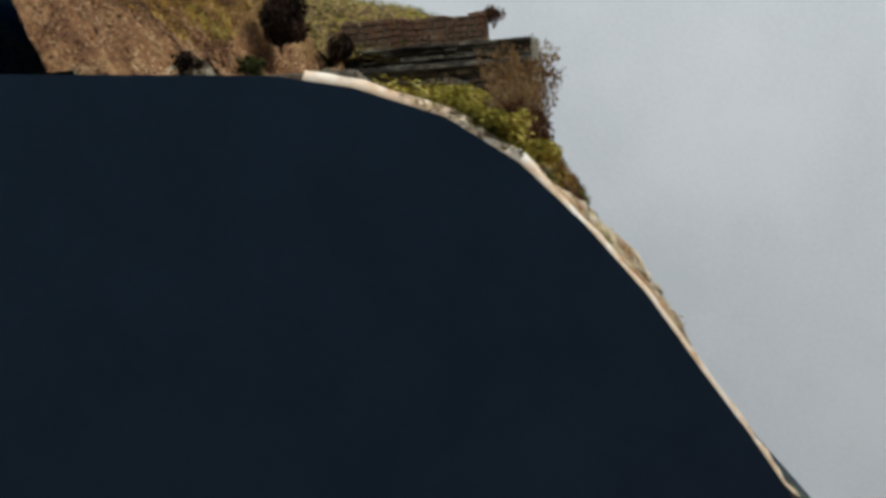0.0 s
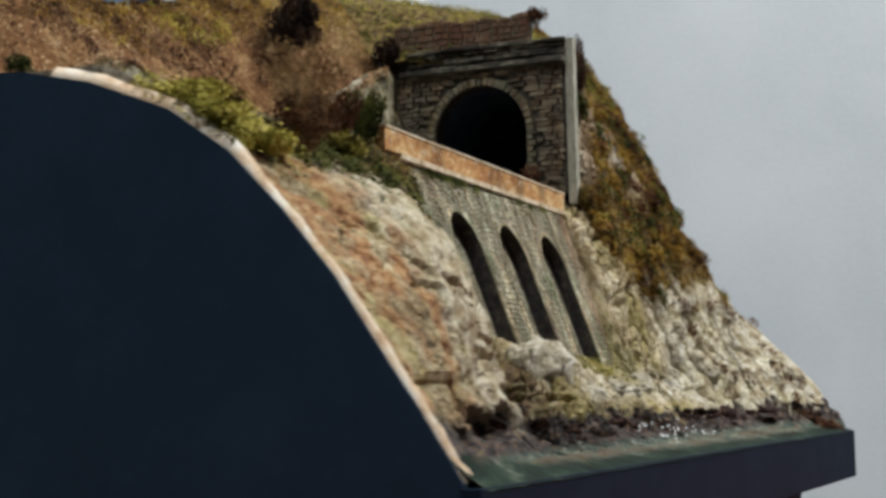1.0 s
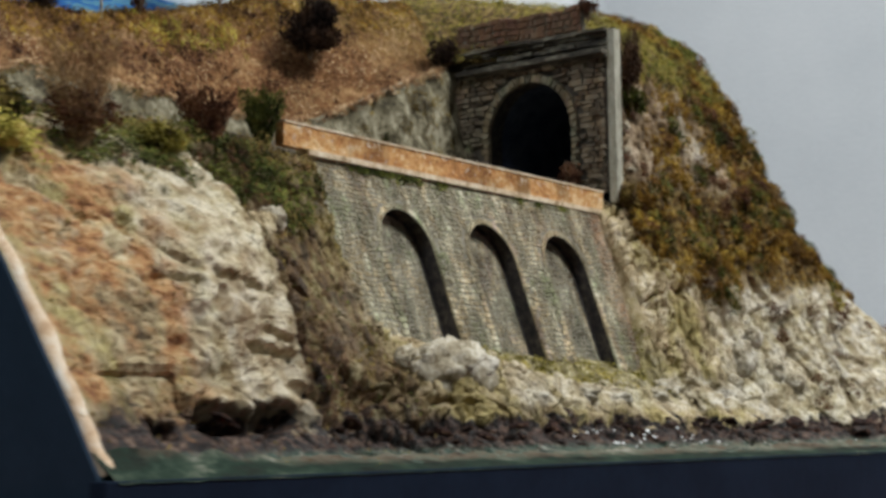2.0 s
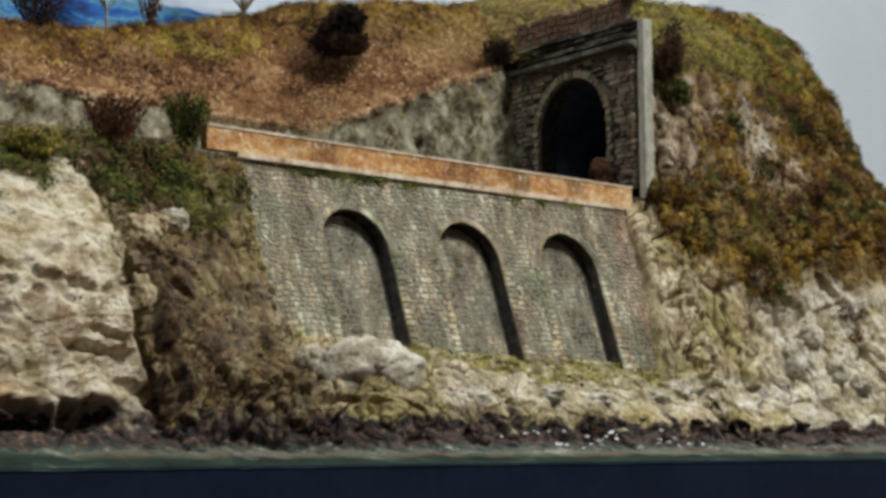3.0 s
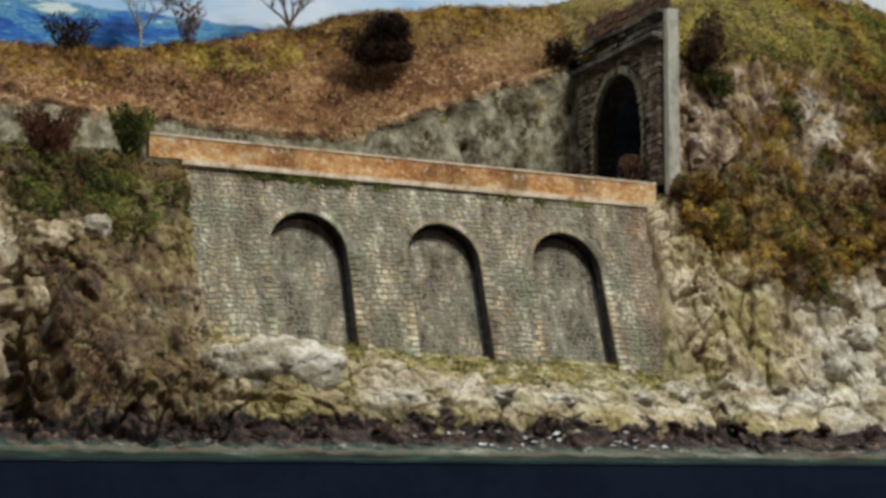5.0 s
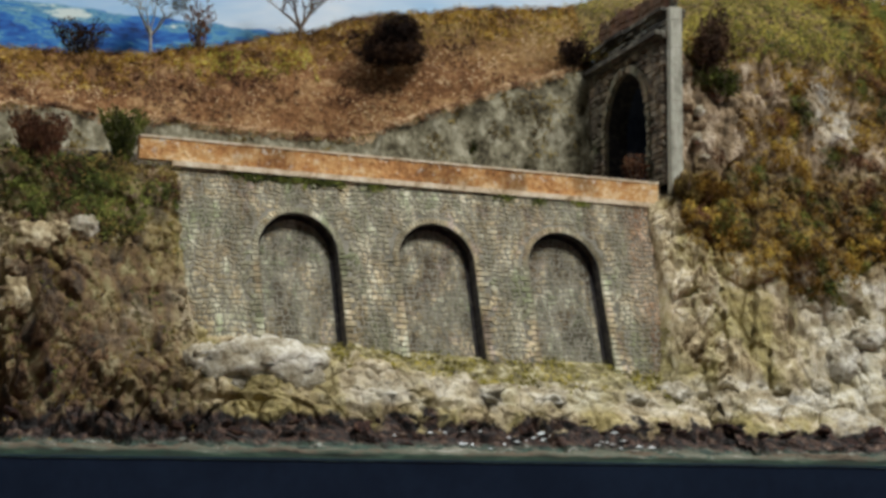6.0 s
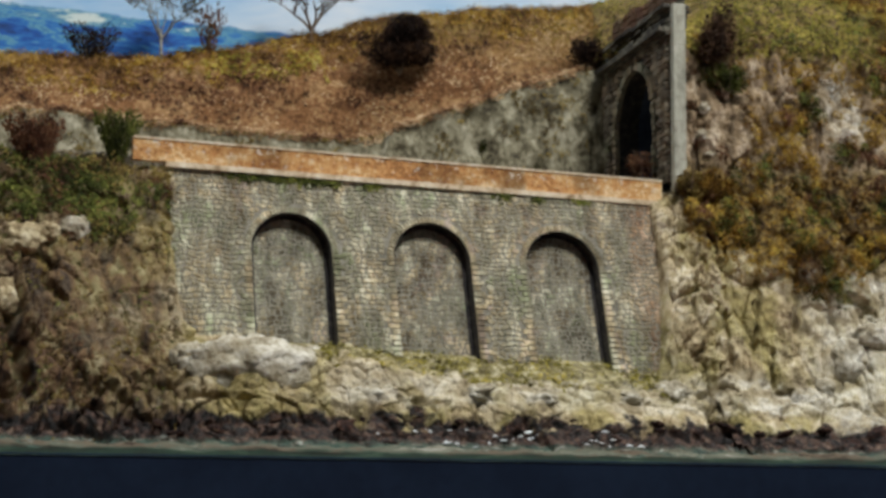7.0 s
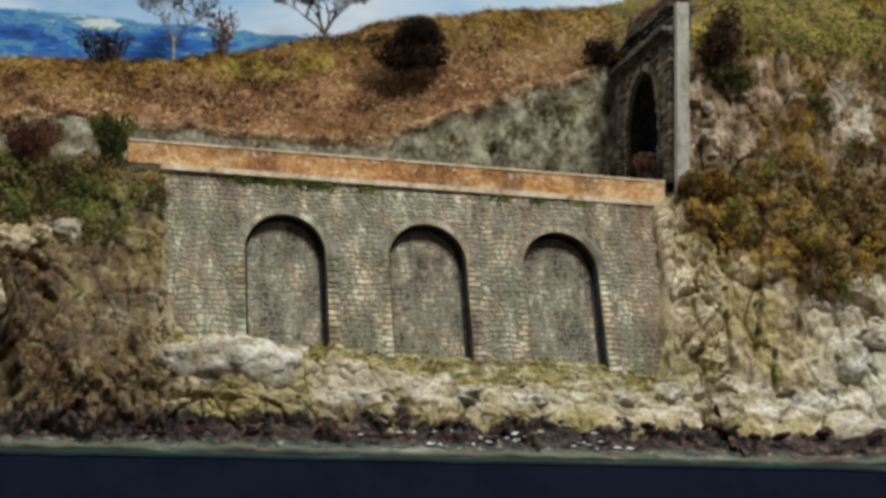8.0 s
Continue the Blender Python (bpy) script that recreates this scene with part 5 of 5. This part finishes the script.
# ---- bushes and trees ----
def bush(at, size, leaves, material, label, seed, leaf=0.0022, stems=9, fan=False, category="bush", name="bush"):
    """A clump of twigs with ragged leaves; fan spreads upright stems like a broom."""
    g = thing(name, at, label, category)
    rnd = random.Random(seed)
    rx, ry, rz = size
    for k in range(stems):
        bm = bmesh.new()
        a = rnd.uniform(0, 2 * math.pi)
        e = Vector((math.cos(a) * rx * rnd.uniform(0.2, 0.85), math.sin(a) * ry * rnd.uniform(0.2, 0.85), 2 * rz * rnd.uniform(0.5, 0.95)))
        twig(bm, Vector((0, 0, -0.002)), e, 0.0005, 0.00015)
        part("stem", bm, BARK, g)
    vs, fs = [], []
    lumps = [(Vector((rnd.gauss(0, 0.36), rnd.gauss(0, 0.36), rnd.uniform(-0.5, 0.5))), rnd.uniform(0.35, 0.55)) for _ in range(16)]
    leaves, leaf = int(leaves * 1.5), leaf * 0.62
    while len(fs) < leaves:
        if fan:
            a, h = rnd.uniform(0, 2 * math.pi), rnd.random() ** 0.7
            w = (0.25 + 0.85 * h) * math.sqrt(rnd.random())
            c = Vector((math.cos(a) * rx * w, math.sin(a) * ry * w, 2 * rz * h * (1 + 0.15 * math.sin(a * 5))))
            d = Vector((c.x * 0.8, c.y * 0.8, rz * 1.6)).normalized()
        else:
            o, r = rnd.choice(lumps)
            q = Vector((rnd.gauss(0, 1), rnd.gauss(0, 1), rnd.gauss(0, 1))).normalized() * r * rnd.uniform(0.6, 1.08) + o
            if q.length > 1.1:
                continue
            c = Vector((q.x * rx, q.y * ry, rz + q.z * rz))
            d = Vector((rnd.gauss(0, 1), rnd.gauss(0, 1), rnd.gauss(0, 1))).normalized()
        b = d.cross(Vector((rnd.gauss(0, 1), rnd.gauss(0, 1), rnd.gauss(0, 1)))).normalized()
        r = leaf * rnd.uniform(0.5, 1.3)
        k = len(vs)
        vs += [c - d * r * 0.5, c + b * r * 0.26, c + d * r * 0.7, c - b * r * 0.22]
        fs.append((k, k + 1, k + 2, k + 3))
    plain("foliage", vs, fs, material, g)
    return g


def twig(bm, a, b, ra, rb, sides=5):
    d = (b - a).normalized()
    s = d.cross(Vector((0.31, 0.87, 0.23))).normalized()
    t = d.cross(s)
    lo = [bm.verts.new(a + (s * math.cos(2 * math.pi * k / sides) + t * math.sin(2 * math.pi * k / sides)) * ra) for k in range(sides)]
    hi = [bm.verts.new(b + (s * math.cos(2 * math.pi * k / sides) + t * math.sin(2 * math.pi * k / sides)) * rb) for k in range(sides)]
    for k in range(sides):
        bm.faces.new((lo[k], lo[(k + 1) % sides], hi[(k + 1) % sides], hi[k]))
    bm.faces.new(hi[::-1])


def tree(at, tall, wide, bark, leaf_mat, leaves, label, seed, trunk=0.0011, low=0.3):
    """A bare-twigged model tree: a tapered trunk, limbs that fork, thin scattered leaf clumps."""
    g = thing("tree", at, label, "tree")
    rnd = random.Random(seed)
    bm = bmesh.new()
    tips, limbs = [], []

    def grow(p, d, l, r, depth):
        for _ in range(2):
            q = p + (d + Vector((rnd.gauss(0, 0.12), rnd.gauss(0, 0.12), rnd.gauss(0, 0.05)))).normalized() * l * 0.5
            limbs.append((p, q, r))
            p, r = q, r * 0.84
        tips.append(p)
        if depth:
            for _ in range(rnd.choice((2, 3, 3))):
                grow(p, (d * 0.75 + Vector((rnd.gauss(0, 0.70), rnd.gauss(0, 0.70), rnd.uniform(-0.10, 0.40)))).normalized(), l * rnd.uniform(0.55, 0.8), r * 0.68, depth - 1)

    fork = Vector((0, 0, tall * low))
    limbs.append((Vector((0, 0, -0.002)), fork, trunk * 1.15))
    for k in range(6):
        a = 2 * math.pi * (k + rnd.uniform(-0.25, 0.25)) / 6
        grow(fork, Vector((math.cos(a), math.sin(a), rnd.uniform(0.45, 1.5))).normalized(), tall * 0.22, trunk * 0.7, 4)
    h = max(t.z for t in tips)
    mx, my = sum(t.x for t in tips) / len(tips), sum(t.y for t in tips) / len(tips)
    m = max(max(abs(t.x - mx * t.z / h), abs(t.y - my * t.z / h)) for t in tips)
    upright = Matrix(((1, 0, -mx / h, 0), (0, 1, -my / h, 0), (0, 0, 1, 0), (0, 0, 0, 1)))
    fit_m = Matrix.Diagonal((wide / m, 0.55 * wide / m, tall / h, 1)) @ upright
    for p, q, r in limbs:
        twig(bm, fit_m @ p, fit_m @ q, r, r * 0.84, 4)
    part("trunk", bm, bark, g)
    spots = [(fit_m @ t, Vector((0, 0, 1))) for t in tips if t.z > h * 0.35]
    flakes("crown", spots, 0.0014, max(4, leaves // max(1, len(spots))), 0.0020, leaf_mat, g, seed=seed + 1)
    return g


bush((0.3345, 0.209, 0.1955), (0.0205, 0.013, 0.0150), 11000, LEAF_DARK, "round dark russet bush on the brown hillside", 101)
bush((0.186, 0.236, 0.194), (0.0150, 0.008, 0.0085), 1600, LEAF_DARK, "low dark red brown bush on the hill crest", 102, fan=True)
bush((0.150, 0.104, 0.117), (0.0125, 0.010, 0.0100), 2400, LEAF_RED, "red brown broom-like bush on the cliff top", 103, leaf=0.0026, fan=True)
bush((0.184, 0.106, 0.122), (0.0100, 0.008, 0.0100), 2000, LEAF_GREEN, "dark green bush beside the brick parapet", 104, leaf=0.0024, fan=True)
for k, (x, y, z, a, b, c) in enumerate(((0.010, 0.081, 0.106, 0.0115, 0.0120, 0.0058), (0.018, 0.094, 0.112, 0.0140, 0.0140, 0.0064), (0.022, 0.070, 0.099, 0.0100, 0.0090, 0.0042))):
    bush((x, y, z), (a, b, c), 2300, LEAF_LIME, "bright green grassy clump on the cliff edge", 130 + k, leaf=0.0026, stems=4, category="grass", name="grass_clump")
bush((0.106, 0.080, 0.1075), (0.0130, 0.0090, 0.0055), 1800, LEAF_TURF, "olive green grassy clump above the pale rock", 135, leaf=0.0026, stems=4, category="grass", name="grass_clump")
bush((0.040, 0.100, 0.115), (0.0140, 0.0120, 0.0070), 2300, LEAF_MOSS, "olive brown grassy clump on the cliff edge", 133, leaf=0.0026, stems=4, category="grass", name="grass_clump")
bush((0.062, 0.076, 0.103), (0.0140, 0.011, 0.0120), 3000, LEAF_RED, "dark red brown bush on the cliff edge", 105)
bush((0.060, 0.074, 0.104), (0.0130, 0.0130, 0.0165), 2600, LEAF_STRAW, "tall thin straw brown shrub on the cliff edge", 118, stems=14, fan=True)
bush((0.052, 0.098, 0.114), (0.0080, 0.007, 0.0060), 700, LEAF_GREEN, "small deep green bush on the cliff top", 106)
bush((0.4295, 0.199, 0.2000), (0.0115, 0.008, 0.0095), 2000, LEAF_DARK, "dark bush beside the portal cornice", 107)
bush((0.4545, 0.101, 0.180), (0.0115, 0.008, 0.0190), 3600, LEAF_UMBER, "tall dark brown bush beside the pale pilaster", 108)
bush((0.424, 0.117, 0.128), (0.0065, 0.006, 0.0090), 600, LEAF_RED, "reddish tuft at the foot of the portal", 109)
bush((0.4365, 0.0925, 0.1165), (0.0085, 0.0070, 0.0085), 2200, LEAF_MOSS, "dark olive bush where the parapet ends", 110)
bush((0.4480, 0.0930, 0.1130), (0.0120, 0.0070, 0.0120), 3600, LEAF_OCHRE, "ochre scrub bush at the foot of the pilaster", 120)
bush((0.4465, 0.1190, 0.2210), (0.0040, 0.0060, 0.0055), 700, LEAF_RED, "red brown tuft at the end of the hilltop wall", 121, stems=5)
bush((0.4030, 0.1945, 0.172), (0.0060, 0.0022, 0.0050), 420, LEAF_MOSS, "small olive ivy clump on the rendered wall", 111, leaf=0.0014, stems=3)
bush((0.3740, 0.1935, 0.151), (0.0045, 0.0022, 0.0055), 380, LEAF_GREEN, "small dark ivy clump on the rendered wall", 112, leaf=0.0014, stems=3)
bush((0.4000, 0.1915, 0.145), (0.0070, 0.0022, 0.0060), 520, LEAF_GREEN, "small dark ivy clump on the rendered wall", 113, leaf=0.0014, stems=3)
bush((0.605, 0.090, 0.128), (0.0060, 0.006, 0.0060), 500, LEAF_RED, "red brown tuft on the edge of the headland", 114)
bush((0.602, 0.062, 0.074), (0.0090, 0.008, 0.0065), 700, LEAF_GRASS, "yellow green tuft low on the headland", 115)
bush((0.008, 0.166, 0.129), (0.0060, 0.006, 0.0045), 420, LEAF_DARK, "small dark bush beside the track bed", 116, stems=4)
bush((0.009, 0.148, 0.127), (0.0050, 0.005, 0.0045), 380, LEAF_GREEN, "small dark green bush beside the track bed", 117, stems=4)
bush((0.4600, 0.1005, 0.170), (0.0105, 0.005, 0.0085), 1500, LEAF_GREEN, "deep green bush on the rock beside the pilaster", 119)
tree((0.2195, 0.233, 0.198), 0.046, 0.021, PALE_BARK, LEAF_MOSS, 4200, "pale thin model tree with sparse twigs", 201, 0.00070, 0.16)
tree((0.2945, 0.232, 0.211), 0.040, 0.0265, BARK, LEAF_RED, 9000, "brown twiggy model tree with sparse leaves", 202, 0.00105, 0.11)
bush((0.243, 0.234, 0.201), (0.0085, 0.006, 0.0120), 420, LEAF_RED, "upright russet shrub on the hill crest", 203, stems=7, leaf=0.0028, fan=True)


# ---- loose rocks ----
def boulder(name, at, size, material, label, category, group, seed, turn=0.0):
    bm = bmesh.new()
    bmesh.ops.create_icosphere(bm, subdivisions=4, radius=1.0)
    o = Vector((seed * 3.7, seed * 1.3, seed * 0.7))
    for v in bm.verts:
        p = v.co.copy()
        a, crack = facets(p + o, 1.5)
        b, _ = facets(p + o * 2, 3.6)
        v.co = p * (1 + 0.28 * a + 0.14 * b + 0.07 * noise.fractal(p * 4 + o, 0.7, 2, 4))
        v.co = Vector((v.co.x * size[0], v.co.y * size[1], v.co.z * size[2]))
    ob = part(name, bm, material, smooth=True)
    ob.matrix_world = pose(*at, 0, 0, turn)
    return tagged(ob, label, category, group)


PALE_ROCK = painted("pale_boulder_rock", [(0.38, (0.15, 0.115, 0.065)), (0.45, (0.29, 0.25, 0.17)), (0.53, (0.44, 0.40, 0.31)), (0.62, (0.64, 0.61, 0.52))], 80, 0.8, 0.8, 0.0014, fine=480)
WEED_ROCK = painted("wet_weedy_rock", [(0.40, (0.007, 0.006, 0.007)), (0.49, (0.030, 0.015, 0.012)), (0.56, (0.085, 0.038, 0.025)), (0.66, (0.20, 0.135, 0.085))], 190, 0.8, 1.0, 0.003, fine=620, spec=0.15)
for k, (x, y, z, a, b, c) in enumerate((
        (0.232, 0.0515, 0.0375, 0.0240, 0.0120, 0.0115), (0.251, 0.055, 0.038, 0.0095, 0.0070, 0.0075), (0.208, 0.054, 0.040, 0.0075, 0.0060, 0.0065), (0.259, 0.066, 0.045, 0.0048, 0.004, 0.0030),
        (0.287, 0.063, 0.040, 0.0050, 0.004, 0.0034),
        (0.325, 0.052, 0.030, 0.0110, 0.007, 0.0042), (0.352, 0.055, 0.028, 0.0120, 0.006, 0.0042),
        (0.390, 0.056, 0.029, 0.0100, 0.006, 0.0040), (0.412, 0.060, 0.032, 0.0090, 0.006, 0.0050),
        (0.275, 0.048, 0.028, 0.0110, 0.006, 0.0050), (0.166, 0.0845, 0.0930, 0.0062, 0.0050, 0.0055))):
    boulder("boulder", (x, y + 0.002, z - 0.0022), (a, b, c), PALE_ROCK, "pale cream boulder on the rocky shore" if z < 0.055 else "pale cream boulder on the cliff face", "boulder", "pale boulders", 31 + k, 17.0 * k)
rnd = random.Random(7)
for k, (x, y, z, a, b, c) in enumerate((
        (0.500, 0.0640, 0.046, 0.0080, 0.0050, 0.0095), (0.514, 0.0660, 0.058, 0.0110, 0.0050, 0.0060), (0.524, 0.0600, 0.040, 0.0090, 0.0055, 0.0080),
        (0.536, 0.0560, 0.034, 0.0100, 0.0050, 0.0060), (0.487, 0.0640, 0.034, 0.0050, 0.0040, 0.0050),
        (0.446, 0.0985, 0.150, 0.0028, 0.0022, 0.0026), (0.450, 0.0985, 0.141, 0.0032, 0.0022, 0.0022), (0.448, 0.0995, 0.163, 0.0024, 0.0020, 0.0030))):
    boulder("rock_outcrop", (x, y, z), (a, b, c), PALE_ROCK, "pale weathered outcrop in the rock face of the headland", "rock", "pale outcrops", 91 + k, 23.0 * k)
TAN_ROCK = painted("tan_bay_rock", [(0.38, (0.07, 0.045, 0.022)), (0.46, (0.20, 0.145, 0.072)), (0.54, (0.36, 0.29, 0.165)), (0.63, (0.56, 0.49, 0.33))], 90, 0.8, 0.8, 0.0014, fine=480)
for k, (x, y, z, a, b, c) in enumerate((
        (0.1440, 0.0740, 0.0840, 0.0085, 0.0055, 0.0060), (0.1370, 0.0610, 0.0600, 0.0060, 0.0050, 0.0075), (0.1550, 0.0800, 0.0885, 0.0055, 0.0045, 0.0040))):
    boulder("rock_outcrop", (x, y, z), (a, b, c), TAN_ROCK, "tan weathered outcrop in the rock of the bay", "rock", "bay outcrops", 141 + k, 31.0 * k)
dark = [boulder("weedy_rock", (0.02, 0.03, 0.0), (0.0042, 0.0034, 0.0028), WEED_ROCK, "wet dark weedy rock at the waterline", "rock", "weedy shore rocks", 61 + k) for k in range(4)]
for k in range(84):
    x = 0.20 + 0.43 * rnd.random() if k > 11 else 0.05 + 0.15 * rnd.random()
    p = section(FRONT if x < 0.434 else HILL, x, 0.205 if x < 0.434 else 0.145)
    big = rnd.random() ** 2.2
    at = (x, p.y - rnd.uniform(-0.003, 0.008), rnd.uniform(0.0045, 0.0165))
    grow = [(0.35 + 0.95 * big) * rnd.uniform(0.7, 1.4), (0.35 + 0.8 * big) * rnd.uniform(0.7, 1.3), (0.30 + 0.45 * big) * rnd.uniform(0.6, 1.1)]
    o = dark[k] if k < 4 else copy_thing(dark[k % 4], Matrix())
    o.matrix_world = pose(*at, rnd.uniform(-25, 25), rnd.uniform(-25, 25), rnd.uniform(0, 360)) @ Matrix.Diagonal((*grow, 1))


# ---- water's edge ----
def shore_water():
    nx, ny = 330, 14
    V, F = [], []
    for i in range(nx + 1):
        x = 0.0004 + 0.6576 * i / nx
        for j in range(ny + 1):
            p = section(FRONT if x < 0.434 else HILL, x, (0.088 if x < 0.434 else 0.062) * j / ny)
            w = noise.fractal(Vector((x * 90, p.y * 150, 2)), 0.9, 2, 3)
            V.append(Vector((x, p.y - 0.0008 - 0.0056 * (1 - j / ny) ** 3, p.z + 0.0004 - 0.0014 * (1 - j / ny) ** 8 + 0.0013 * w * (0.25 + j / ny))))
    for i in range(nx):
        for j in range(ny):
            k = i * (ny + 1) + j
            F.append((k, k + ny + 1, k + ny + 2, k + 1))
    plain("water", V, F, WATER, None, "green resin sea lapping at the rocks", "structure", smooth=True)


shore_water()


def foam():
    r = random.Random(9)
    vs, fs = [], []
    for _ in range(32):
        x = r.gauss(r.choice((0.30, 0.335, 0.36)), 0.010) if r.random() < 0.88 else r.uniform(0.03, 0.63)
        p = section(FRONT if x < 0.434 else HILL, x, r.uniform(0.09, 0.20) * (1.0 if x < 0.434 else 0.7))
        c = Vector((x, p.y - r.uniform(0.001, 0.003), p.z + r.uniform(0.0004, 0.0022)))
        l, h = r.uniform(0.0004, 0.0022), r.uniform(0.0002, 0.0008)
        k = len(vs)
        vs += [c + Vector((-l, 0, 0)), c + Vector((0, -0.0005, -h)), c + Vector((l, 0, r.uniform(-h, h))), c + Vector((0, 0.0002, h)), c + Vector((0, -0.0011, 0))]
        fs += [(k, k + 1, k + 4), (k + 1, k + 2, k + 4), (k + 2, k + 3, k + 4), (k + 3, k, k + 4)]
    plain("foam_flecks", vs, fs, FOAM, None, "white foam flecks among the weedy rocks", "stuff")


foam()


def plaster_rim():
    """The bare broken edge of the plaster shell behind the end board."""
    V, F = [], []
    n = 60
    for i in range(n + 1):
        p = section(FRONT, 0.0, 0.01 + 0.95 * i / n)
        q = section(FRONT, 0.0, min(1.0, 0.03 + 0.95 * i / n)) - p
        o = Vector((0, -q.z, q.y)).normalized() * (0.0017 + 0.0010 * noise.noise(Vector((i * 0.35, 0, 0))) + 0.0022 * ease(34, 44, i))
        wide = 0.0060 + 0.0030 * noise.noise(Vector((i * 0.21, 5, 0)))
        V += [p + Vector((0.0001, 0, 0)) - o, p + Vector((0.0004, 0, 0)) + o * 0.15, p + Vector((wide * 0.6, 0, 0)) + o, p + Vector((wide + 0.002, 0, 0)) - o]
    for i in range(n):
        for k in range(3):
            F.append((4 * i + k, 4 * i + 4 + k, 4 * i + 5 + k, 4 * i + 1 + k))
    plain("plaster_edge", V, F, EDGE, None, "bare white and orange plaster edge of the cliff", "structure", smooth=True)


plaster_rim()
